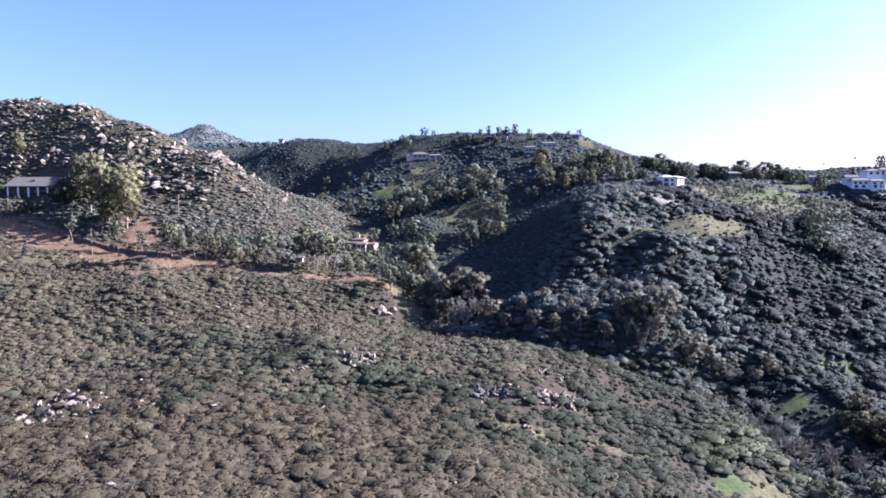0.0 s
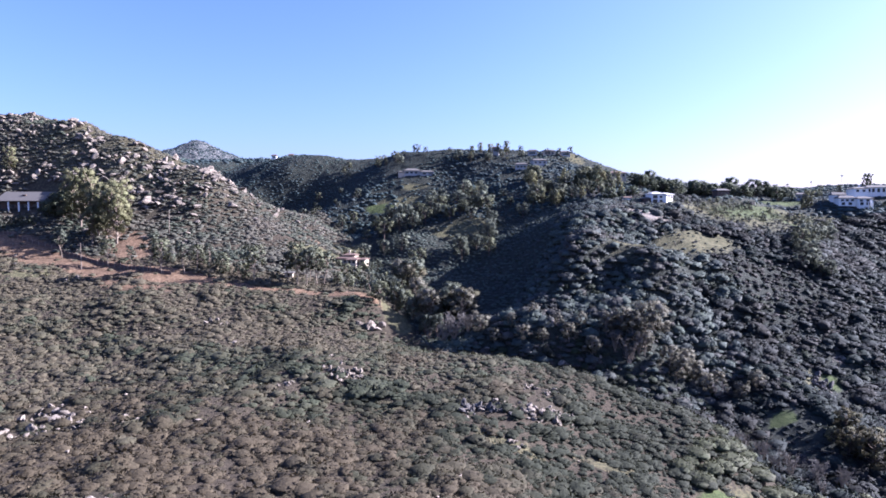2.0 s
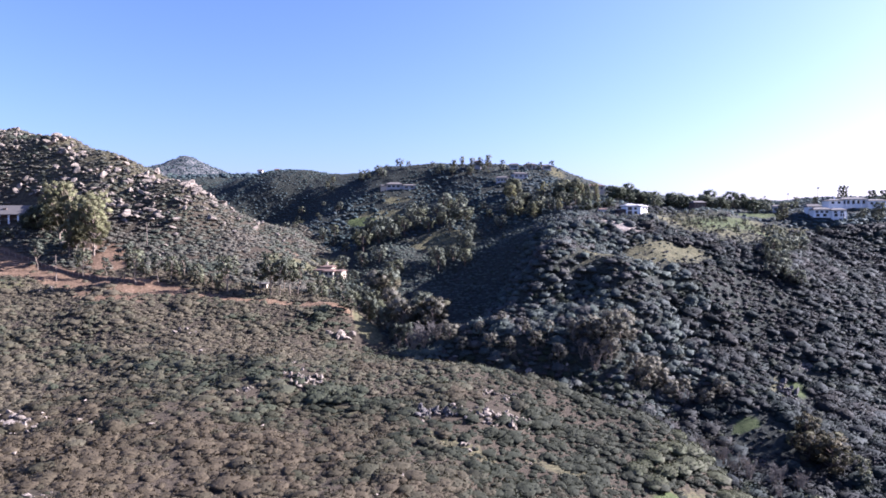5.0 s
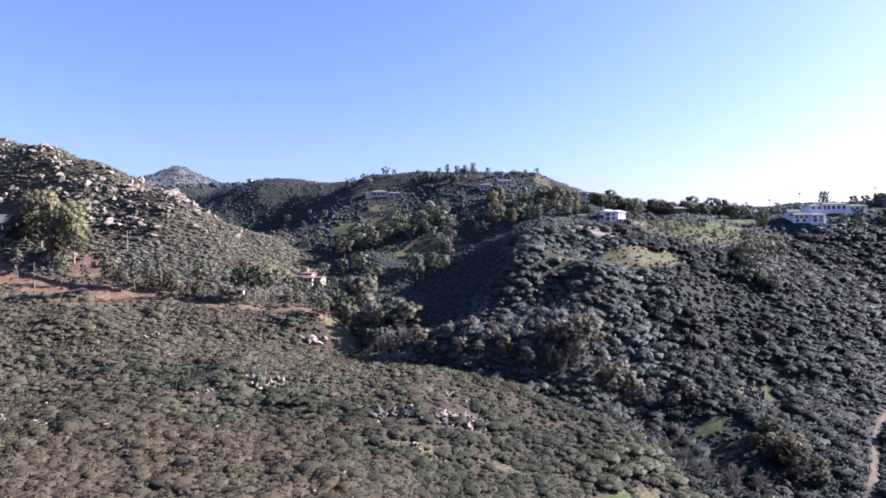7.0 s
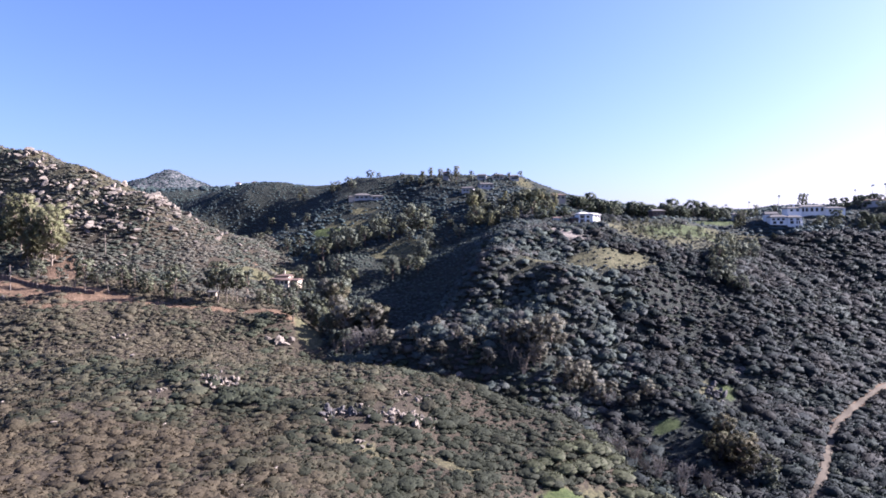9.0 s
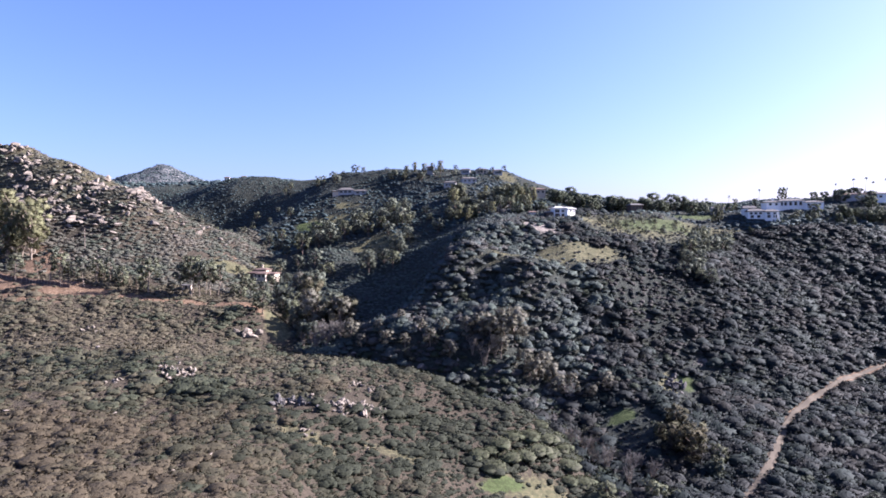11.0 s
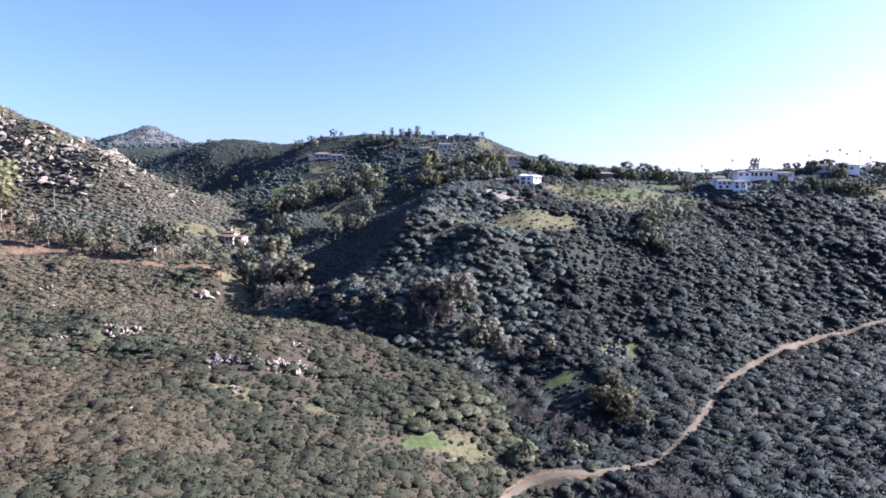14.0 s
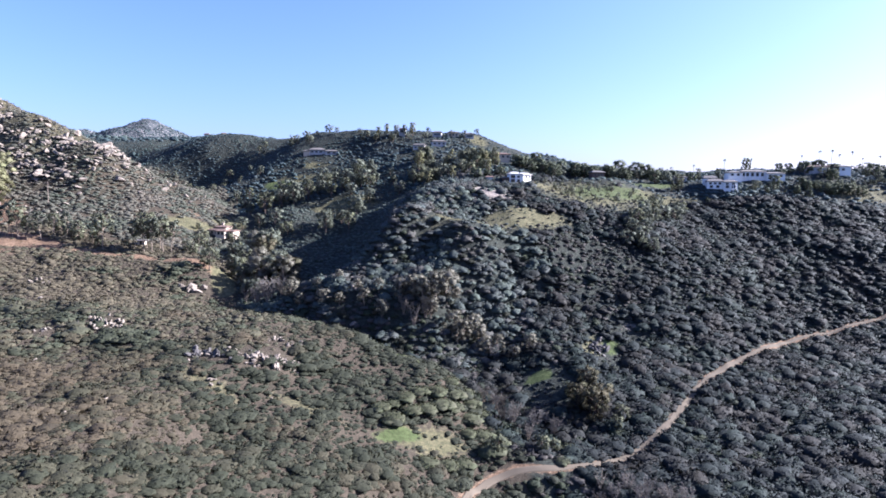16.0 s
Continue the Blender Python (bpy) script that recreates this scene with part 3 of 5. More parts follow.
SMALLER = [bush(200 + s, 14, 0.2, 0.36 + 0.012 * s, 1, 2) for s in range(16)]
ROUND = [bush(40 + s, 40, 0.15, 0.42 + 0.016 * s, 1, 3) for s in range(18)]
SPUR = [bush(120 + s, 34, 0.17, 0.42 + 0.022 * s, 1, 4) for s in range(14)]
LOW = [bush(100 + s, 10, 0.3, 0.42, 1) for s in range(12)]
FARB = [bush(80 + s, 8, 0.3, 0.55, 1) for s in range(10)]


NEAR_GULLY = [(-120, 200), (-75, 186), (-50, 172), (-23, 157), (0, 148), (14, 145), (34, 150), (56, 160)]


def near_keep(x, y):
    ok = view_wedge(x, y) & creek_side(x, y) & (y < 262 - 0.1 * x)
    thin = np.clip(0.97 - 0.15 * (waves(x, y, 26, 21) > 0.75), 0, 1)
    return ok * open_ground(x, y) * thin


x, y = scatter(rs, -230, 130, 48, 275, 1.5, near_keep)
brown = waves(x, y, 60, 22) * 0.4 + waves(x, y, 18, 23) * 0.38 + np.clip((150 - y) / 160, -0.3, 0.4) + rs.normal(0, 0.3, len(x)) + np.clip((-10 - x) / 110, -0.35, 0.5)
fold = near_line(x, y, NEAR_GULLY)
size = (0.68 + 1.75 * rs.uniform(size=len(x)) ** 2.8) * np.where(y < 130, 1.12, 1.0) * (1 + 0.5 * np.exp(-(fold / 6) ** 2)) * (1 + 0.35 * waves(x, y, 22, 24)).clip(0.65, 1.6)
green = 0.75 * (waves(x, y, 15, 26) > 1.05) + 0.35 * np.exp(-(fold / 7) ** 2)
# Tint lightens uphill and leftward, darkens rightward, to follow the slope's brightness.
tint = np.clip(0.5 - brown * 0.75 + green + np.clip((x - 15) / 70, 0, 0.6) - 0.35 * np.clip((y - 165) / 50, 0, 1) * (x < 20), 0, 1)
# Uphill of this ragged line the scrub takes the lit copy.
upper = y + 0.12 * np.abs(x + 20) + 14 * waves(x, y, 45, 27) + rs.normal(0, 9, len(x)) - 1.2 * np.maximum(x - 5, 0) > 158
for name, m, shapes, leaf, label in (("near_slope_scrub", ~upper, SMALL, M_CHAPARRAL, "grey-green and brown sage scrub covering the sunny near slope"), ("upper_slope_scrub", upper, SMALLER, M_LITSAGE, "grey-green sage scrub high on the near slope, in a lit copy of the scrub's colours")):
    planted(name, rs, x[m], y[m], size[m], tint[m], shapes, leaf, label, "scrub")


def big_patch(x, y):
    """Where the tall scrub oak stands: 1, and where low brush does: 0."""
    return np.clip(0.5 + 0.8 * waves(x, y, 34, 32) + 0.35 * waves(x, y, 15, 34), 0, 1)


# Thin scrub outside the camera's view, below its path.
x, y = scatter(rs, -90, 170, -75, 62, 3.2, lambda x, y: 0.9 * ((y <= 48) | ~view_wedge(x, y)))
planted("under_camera_scrub", rs, x, y, rs.uniform(1.2, 2.3, len(x)), np.clip(rs.normal(0.5, 0.25, len(x)), 0, 1), LOW, M_CHAPARRAL, "grey-green sage scrub on the slope under the camera path", "scrub")


def canyon_keep(x, y):
    ok = view_wedge(x, y) & ~creek_side(x, y) & (y < 352)
    return ok * open_ground(x, y) * np.where(y < 200, 0.8, 0.98) * np.where((x < np.interp(y, [222, 250, 275, 288, 312], [18, 36, 51, 57, 66])) & (y > 222), 0.95, 1.0) * (1 - 0.25 * big_patch(x, y))


x, y = scatter(rs, -30, 345, 60, 352, 1.85, canyon_keep)
flat = np.clip((x - 95) / 30, 0, 1) * np.clip((200 - y) / 30, 0, 1)
size = (1.1 + 2.7 * rs.uniform(size=len(x)) ** 2.4) * (0.8 + 0.8 * big_patch(x, y)) * np.where(y < 200, 1.25, 1.0) * (1 + 0.15 * flat)
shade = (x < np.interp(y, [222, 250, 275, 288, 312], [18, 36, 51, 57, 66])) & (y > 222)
size = np.where(shade, np.minimum(size * 0.7, 0.95), size)
dry = blob(x, y, 143, 258, 27, 13, 25) + 0.25 * waves(x, y, 12, 37)
size = np.where(dry > 0.5, np.minimum(size * 0.85, 1.6), np.minimum(size, 4.2))
field = np.maximum(blob(x, y, 105, 265, 38, 10, 26), blob(x, y, 160, 326, 44, 24, 32))
size = np.where(field > 0.5, np.minimum(size, 0.45 + 0.9 * rs.uniform(size=len(x)) ** 2), size)
for cx, cy, near in ((111, 186, 11), (137, 209, 8), (152, 226, 6)):
    size = np.where(np.hypot(x - cx, y - cy) < near, np.minimum(size, 0.8), size)
size = np.minimum(size, np.maximum(near_line(x, y, TRAIL) * 0.9 - 0.2, 0.6))
# The 0.4 lightens scrub on the shaded ravine side, imitating hazy, lifted shade.
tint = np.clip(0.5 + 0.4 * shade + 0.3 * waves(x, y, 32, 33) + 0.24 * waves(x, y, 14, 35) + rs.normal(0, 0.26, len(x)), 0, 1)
creek_gap = near_line(x, y, [(p[0], p[1]) for p in CREEK])
draw, wet = rs.uniform(size=len(x)), np.clip(1.4 - creek_gap / 16, 0, 1) * (y < 215)
olive = draw < 0.07 + 0.3 * wet + 0.12 * (dry > 0.5)
grey = (draw > 0.94 - 0.3 * wet - 0.3 * (dry > 0.5) - 0.2 * blob(x, y, 150, 236, 14, 5, 15)) & ~shade
planted("olive_scrub", rs, x[olive], y[olive], np.minimum(size[olive], 2.2), tint[olive], ROUND, M_OLIVE, "yellow-green leafy bushes scattered through the dark scrub", "scrub")
planted("leafless_scrub", rs, x[grey], y[grey], np.minimum(size[grey], 2.0) * 0.9, tint[grey], ROUND, M_GREYSCRUB, "grey-brown leafless bushes scattered through the dark scrub", "scrub")
rest = ~(olive | grey)
# Floor and right slope take the shady colours, the spur the lit ones.
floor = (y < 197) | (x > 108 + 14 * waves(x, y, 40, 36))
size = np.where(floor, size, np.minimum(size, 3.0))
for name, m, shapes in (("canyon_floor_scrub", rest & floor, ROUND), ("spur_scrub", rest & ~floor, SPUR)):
    planted(name, rs, x[m], y[m], size[m], tint[m], shapes, M_SHADYSCRUB if shapes is ROUND else M_LITSCRUB, "green rounded scrub oak and chaparral bushes with light and shade in their tone", "scrub")


def hill_keep(x, y):
    ok = view_wedge(x, y) & creek_side(x, y) & (y >= 262 - 0.1 * x) & (y < 470)
    return ok * open_ground(x, y) * np.where(waves(x, y, 30, 41) > 0.8, 0.5, 0.92)


x, y = scatter(rs, -345, -5, 250, 470, 2.0, hill_keep)
planted("hill_scrub", rs, x, y, 0.9 + 1.3 * rs.uniform(size=len(x)) ** 1.6, np.clip(0.55 + 0.3 * waves(x, y, 40, 42) + 0.15 * waves(x, y, 17, 43) + rs.normal(0, 0.1, len(x)), 0, 1), LOW, M_HAZYSAGE,
        "low grey-green scrub between the boulders of the hill", "scrub")


def far_keep(x, y):
    ok = view_wedge(x, y) & ((~creek_side(x, y) & (y >= 352)) | (y > 470) | (creek_side(x, y) & (y > 470)))
    return ok * open_ground(x, y) * np.where(waves(x, y, 50, 51) > 0.6, 0.5, 0.9) * np.where((x > 120) & (x < 210) & (y > 345), 0.5, 1.0)


x, y = scatter(rs, -330, 400, 240, 560, 2.3, far_keep)
planted("hazy_far_woods", rs, x, y, (0.75 + 1.3 * rs.uniform(size=len(x)) ** 2) * (1 + 0.3 * waves(x, y, 45, 52)).clip(0.6, 1.6) * np.interp(y - 0.25 * np.maximum(x, 0), [400, 440], [1, 0.62]), np.clip(0.45 + 0.3 * waves(x, y, 60, 53) + rs.normal(0, 0.13, len(x)), 0, 1), FARB, M_WOOD_HAZE,
        "dark green brush and woods on the shaded far ridge, blued for haze", "woods")
x, y = scatter(rs, -480, 330, 560, 800, 7.0, lambda x, y: 0.7 * view_wedge(x, y) * (np.hypot(x + 275, (y - 710) * 0.8) > 75))
planted("distant_brush", rs, x, y, rs.uniform(2.0, 4.0, len(x)), np.clip(0.45 + rs.normal(0, 0.25, len(x)), 0, 1), FARB, M_WOOD_HAZE, "dark brush on the distant hills and the peak", "brush")
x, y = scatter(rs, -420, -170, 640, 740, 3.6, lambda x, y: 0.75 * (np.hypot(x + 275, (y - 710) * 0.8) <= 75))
planted("peak_brush", rs, x, y, rs.uniform(0.7, 1.6, len(x)), np.clip(0.45 + rs.normal(0, 0.25, len(x)), 0, 1), FARB, M_WOOD_HAZE, "thin dark brush between the crags of the peak", "brush")

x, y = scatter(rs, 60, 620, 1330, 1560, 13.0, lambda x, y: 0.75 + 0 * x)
planted("knoll_brush", rs, x, y, rs.uniform(4.0, 8.0, len(x)), np.clip(0.5 + rs.normal(0, 0.2, len(x)), 0, 1), FARB, M_WOOD_HAZE, "dark brush on a far rounded hill", "brush")

# ---------------------------------------------------------------- trees


def tube(bm, pts, radii, sides=6):
    """A tapered, bent limb."""
    rings = []
    for k, (p, r) in enumerate(zip(pts, radii)):
        d = (pts[min(k + 1, len(pts) - 1)] - pts[max(k - 1, 0)]).normalized()
        u = d.orthogonal().normalized()
        w = d.cross(u)
        rings.append([bm.verts.new(p + (u * math.cos(a) + w * math.sin(a)) * r) for a in (6.2832 * j / sides for j in range(sides))])
    for a, b in zip(rings[:-1], rings[1:]):
        for j in range(sides):
            bm.faces.new((a[j], a[(j + 1) % sides], b[(j + 1) % sides], b[j]))
    bm.faces.new(rings[-1])


def limb_line(r, start, way, length, bend, steps=5):
    pts, d = [start.copy()], way.normalized()
    for _ in range(steps):
        d = (d + Vector(r.uniform(-bend, bend, 3))).normalized()
        pts.append(pts[-1] + d * length / steps)
    return pts


def spray(r, centre, radius, n, size, squash=0.8):
    """A loose head of leaf triangles filling a ball."""
    d = r.randn(n, 3)
    d /= np.linalg.norm(d, axis=1, keepdims=True)
    p = d * radius * r.uniform(0.3, 1.0, (n, 1)) ** 0.7
    p[:, 2] *= squash
    p += np.array(centre)
    a, b = r.randn(n, 3), r.randn(n, 3)
    a /= np.linalg.norm(a, axis=1, keepdims=True)
    b /= np.linalg.norm(b, axis=1, keepdims=True)
    s = size * r.uniform(0.6, 1.5, (n, 1))
    v = np.stack([p, p + a * s, p + (a * 0.5 + b) * s * 0.8], 1).reshape(-1, 3)
    return v, np.arange(3 * n).reshape(-1, 3)


def crown_mesh(name, r, heads, leaves, size, mat, squash=0.8):
    """Heads of leaves round a dense lumpy inside, each head with its own tint."""
    vs, fs, ts, ns, at = [], [], [], [], 0
    mid = np.mean([c for c, _ in heads], axis=0)
    for c, q in heads:
        cv, cf = dome_core(r, squash, 0.42, 1)
        cv = cv * q * 0.74 + np.array(c) - (0, 0, 0.4 * q * squash)
        v, f = join((cv, cf), spray(r, c, q, leaves, size, squash))
        t = np.clip(r.normal(0.5, 0.15), 0, 1)
        vs.append(v), fs.append(f + at), ts.append(np.clip(t + r.uniform(-0.12, 0.12, len(v)), 0, 1))
        n = 0.6 * (v - np.array(c)) / q + 1.0 * (v - mid) / (np.abs(v - mid).max() + 0.1) + r.normal(0, 0.15, (len(v), 3))
        ns.append(n / (np.linalg.norm(n, axis=1, keepdims=True) + 1e-6))
        at += len(v)
    return mesh_of(name, np.concatenate(vs), np.concatenate(fs), mat, True, np.concatenate(ns).astype(np.float32), tint=np.concatenate(ts))


def tree(name, seed, tall, wide, trunk_r, clear, heads, leaves, size, leaf_mat, bark, label, category="tree", squash=0.8, loose=0.5, head=(0.22, 0.42)):
    """A tapered trunk that forks into limbs, and a crown of many heads of leaves at their ends."""
    r = np.random.RandomState(seed)
    root = new(name)
    bm = bmesh.new()
    trunk = limb_line(r, Vector((0, 0, -0.4)), Vector((0, 0, 1)), tall * 0.72, 0.1, 6)
    tube(bm, trunk, np.linspace(trunk_r, trunk_r * 0.35, len(trunk)), 6)
    spots = []
    heads = int(heads * 1.6)
    for k in range(heads):
        u = clear + (1 - clear) * (k + r.uniform(0.2, 0.8)) / heads
        base = trunk[0].lerp(trunk[-1], min(0.97, u * 0.95))
        a = k * 2.4 + r.uniform(-0.5, 0.5)
        spread = wide * math.sin(min(1.0, 0.25 + (1 - abs(u - clear - (1 - clear) * 0.45) * 1.1)) * 1.45) * r.uniform(1 - loose, 1.0)
        tip = Vector((math.cos(a) * spread, math.sin(a) * spread, tall * (u * 0.9 + 0.04)))
        line = limb_line(r, base, tip - base + Vector((0, 0, 0.3)), (tip - base).length, 0.12, 3)
        tube(bm, line, np.linspace(trunk_r * 0.4, trunk_r * 0.1, 4), 3)
        spots.append((tuple(line[-1]), wide * r.uniform(*head)))
    spots.append(((trunk[-1].x, trunk[-1].y, tall * 0.9), wide * 0.3))
    part("trunk", bm, bark, root)
    part_of("crown", crown_mesh("crown", r, spots, leaves, size, leaf_mat, squash), root)
    return tagged(root, label, category)


def bare_tree(name, seed, tall, wide, label):
    """A leafless grey tree: a forked trunk and a cloud of thin twigs."""
    r = np.random.RandomState(seed)
    root = new(name)
    bm = bmesh.new()
    tips = []
    for k in range(5):
        a = k * 1.26 + r.uniform(-0.3, 0.3)
        line = limb_line(r, Vector((0, 0, -0.4)), Vector((math.cos(a) * wide * 0.7, math.sin(a) * wide * 0.7, tall)), tall * r.uniform(0.8, 1.0), 0.16, 6)
        tube(bm, line, np.linspace(0.16, 0.03, 7), 5)
        for p in line[2:]:
            for _ in range(2):
                b = limb_line(r, p, Vector((*r.uniform(-1, 1, 2), r.uniform(0.2, 1.2))), tall * r.uniform(0.15, 0.35), 0.3, 3)
                tube(bm, (b[0], b[-1]), (0.05, 0.02), 3)
                tips += b[1:]
    part("trunk", bm, M_BARK, root)
    tv = []
    for p in tips:
        for _ in range(9):
            d = Vector((*r.uniform(-1, 1, 2), r.uniform(-0.1, 1))).normalized() * r.uniform(0.35, 0.9)
            w = d.orthogonal().normalized() * 0.05
            tv += [p - w, p + w, p + d]
    tv = np.array([q[:] for q in tv])
    part_of("crown", mesh_of("crown", tv, np.arange(len(tv)).reshape(-1, 3), M_TWIG, False, tint=np.repeat(r.uniform(0, 1, len(tv) // 3), 3)), root)
    return tagged(root, label, "tree")


def palm(name, seed, tall, label):
    r = np.random.RandomState(seed)
    root = new(name)
    bm = bmesh.new()
    line = limb_line(r, Vector((0, 0, -0.4)), Vector((0, 0, 1)), tall, 0.03, 8)
    tube(bm, line, np.linspace(0.17, 0.1, 9), 7)
    part("trunk", bm, M_BARK, root)
    vs = []
    for k in range(34):
        a, up, n = r.uniform(0, 6.28), r.uniform(-0.9, 1.1), r.uniform(1.5, 2.3)
        d = Vector((math.cos(a), math.sin(a), up)).normalized()
        side = Vector((-math.sin(a), math.cos(a), 0)) * 0.24
        p, prev = line[-1].copy(), line[-1].copy()
        for j in range(4):
            q = prev + d * n / 4
            w0, w1 = side * (1 - 0.2 * j), side * (0.8 - 0.25 * j)
            vs += [prev - w0, prev + w0, q + w1, prev - w0, q + w1, q - w1]
            prev, d = q, (d - Vector((0, 0, 0.35))).normalized()
    vs = np.array([v[:] for v in vs])
    part_of("crown", mesh_of("crown", vs, np.arange(len(vs)).reshape(-1, 3), M_OAK, False, tint=np.repeat(r.uniform(0, 1, len(vs) // 3), 3)), root)
    return tagged(root, label, "palm")


def stand(x, y, turn=0.0, scale=1.0, sink=0.0):
    """Upright on the ground at a place of the plan."""
    return pose(x, y, float(height(x, y)) - sink, 0, 0, turn) @ Matrix.Scale(scale, 4)


def grove(kinds, places, group, seed):
    """Trees at (x, y, height): the first of each kind stands itself, the rest are copies."""
    r = np.random.RandomState(seed)
    for n, (x, y, tall) in enumerate(places):
        ob, own = kinds[n % len(kinds)]
        k = tall / own * r.uniform(0.9, 1.05)
        if ob.name in PLACED:
            tagged(copy_thing(ob, stand(x, y, r.uniform(0, 360), k / ob.scale[0])), group=group)
        else:
            PLACED.add(ob.name)
            ob.matrix_basis = stand(x, y, r.uniform(0, 360), k)
            tagged(ob, group=group)


PLACED = set()
EUC_A = (tree("eucalyptus_tree", 1, 14, 3.5, 0.26, 0.14, 34, 100, 0.26, M_EUC, M_BARK, "tall olive-green eucalyptus tree with a ragged crown", loose=0.8, head=(0.15, 0.34)), 14)
EUC_B = (tree("eucalyptus_tree", 2, 14, 2.9, 0.22, 0.2, 28, 100, 0.26, M_EUC, M_BARK, "tall yellow-green eucalyptus tree with drooping leaves", loose=0.8, head=(0.15, 0.34), squash=1.1), 14)
SLIM_A = (tree("slender_tree", 3, 9, 2.4, 0.16, 0.42, 9, 34, 0.5, M_OAK, M_BARK, "slender olive-green tree with a bare pale trunk"), 9)
SLIM_B = (tree("slender_tree", 4, 9, 2.0, 0.14, 0.5, 8, 80, 0.34, M_VALLEY, M_BARK, "thin young eucalyptus with a bare trunk on the terrace"), 9)
OAK_A = (tree("oak_tree", 5, 8, 4.0, 0.28, 0.2, 13, 70, 0.4, M_OAK, M_DBARK, "dense dark green oak with a rounded crown"), 8)
OAK_B = (tree("oak_tree", 6, 8, 3.4, 0.25, 0.22, 12, 34, 0.55, M_OAK, M_DBARK, "dark green live oak with an uneven crown"), 8)
OAK_C = (tree("oak_tree", 7, 8, 3.0, 0.22, 0.25, 12, 130, 0.32, M_VALLEY, M_DBARK, "grey-green tree with a full rounded crown"), 8)
PEPPER = (tree("pepper_tree", 8, 9, 4.2, 0.3, 0.15, 15, 100, 0.38, M_RUST, M_DBARK, "olive-brown pepper tree with rusty leaves beside the creek"), 9)
CYPRESS = (tree("cypress_tree", 9, 9, 1.5, 0.2, 0.08, 12, 34, 0.5, M_OAK, M_DBARK, "narrow dark green cypress tree", squash=1.3), 9)
BARE_A = (bare_tree("bare_tree", 10, 7, 2.6, "leafless grey willow with a cloud of thin twigs"), 7)
BARE_B = (bare_tree("bare_tree", 11, 6, 3.0, "bare grey-brown tree standing among the dark scrub"), 6)
FAR_A = (tree("woodland_tree", 13, 8, 3.6, 0.25, 0.2, 9, 90, 0.35, M_VALLEY, M_DBARK, "rounded dark tree of the valley woods"), 8)
FAR_B = (tree("woodland_tree", 14, 8, 3.0, 0.22, 0.25, 9, 90, 0.35, M_OAK, M_DBARK, "olive-green tree with an uneven crown"), 8)
OAK_D = (tree("garden_tree", 15, 8, 4.2, 0.25, 0.04, 15, 90, 0.37, M_DARKOAK, M_DBARK, "dense dark green tree with a round crown"), 8)
OAK_E = (tree("garden_tree", 16, 8, 3.6, 0.25, 0.05, 14, 90, 0.37, M_DARKOAK, M_DBARK, "dark round-headed garden tree"), 8)
WILLOW_A = (tree("willow_tree", 17, 8, 3.6, 0.22, 0.15, 11, 150, 0.28, M_WILLOW, M_BARK, "grey-green willow with a soft rounded crown above the creek"), 8)
WILLOW_B = (tree("willow_tree", 18, 8, 2.8, 0.2, 0.2, 10, 150, 0.28, M_WILLOW, M_BARK, "tall pale grey-green willow beside the creek"), 8)
PALM = (palm("palm_tree", 12, 12, "tall thin fan palm on the ridge crest"), 12)

grove([EUC_A, EUC_B], [(-144, 288, 28), (-151, 292, 31), (-157, 297, 25), (-164, 302, 33), (-171, 308, 31), (-178, 313, 24), (-148, 297, 30), (-155, 288, 20), (-240, 362, 16)], "eucalyptus trees below the veranda house", 1)
grove([OAK_D, OAK_E], [(-183, 314, 14), (-188, 318, 12), (-194, 320, 9)], "dark trees below the veranda house", 2)
grove([FAR_B, OAK_C], [(-196, 305, 7), (-203, 309, 6), (-211, 314, 6), (-219, 319, 5.5), (-190, 302, 6), (-227, 322, 5.5), (-207, 305, 4)], "olive shrubs on the bank of the veranda house", 24)
grove([SLIM_B, SLIM_A], [(-162, 276, 13), (-137, 266, 13), (-113, 252, 15), (-108, 251, 16), (-100, 254, 14), (-96, 257, 12), (-92, 260, 11), (-71, 250, 16), (-128, 268, 9), (-86, 258, 10),
                         (-58, 253, 15), (-54, 252, 16), (-50.5, 252, 16), (-47, 255, 16), (-44.5, 257, 15), (-56, 259, 16), (-51, 261, 15), (-32, 262, 11), (-26, 264, 11), (-37, 270, 10)], "young trees along the dirt terraces", 3)
grove([OAK_C, OAK_B], [(-90, 258, 6), (-85, 256, 5.5), (-80, 259, 6), (-76, 256, 5), (-64, 256, 5), (-96, 262, 6), (-110, 264, 5), (-34, 255, 6), (-29, 266, 6), (-40, 264, 6), (-22, 272, 8)], "low trees along the dirt terraces", 4)
grove([WILLOW_B, PEPPER, OAK_C, WILLOW_A], [(-7, 262, 14), (-1, 250, 13), (8, 240, 16), (-1, 240, 14), (12, 233, 14), (-9, 276, 13), (2, 226, 9), (-14, 285, 12), (8, 248, 12), (12, 240, 13)], "trees in the creek bed", 5)
grove([BARE_A, BARE_B], [(4, 221, 8), (8, 222, 9), (-1, 224, 6), (13, 224, 7), (66, 206, 9), (70, 209, 8), (62, 209, 7), (95, 204, 6), (98, 166, 6), (93, 172, 6), (90, 176, 6), (110, 162, 6), (117, 133, 5), (126, 128, 5.5), (112, 126, 5), (137, 128, 5),
                         (100, 172, 5), (96, 176, 5), (104, 164, 6), (108, 168, 5), (95, 168, 4.5), (124, 133, 5), (128, 131, 5), (120, 130, 5), (116, 128, 4.5), (132, 128, 5), (102, 158, 5)], "leafless trees along the creek", 6)
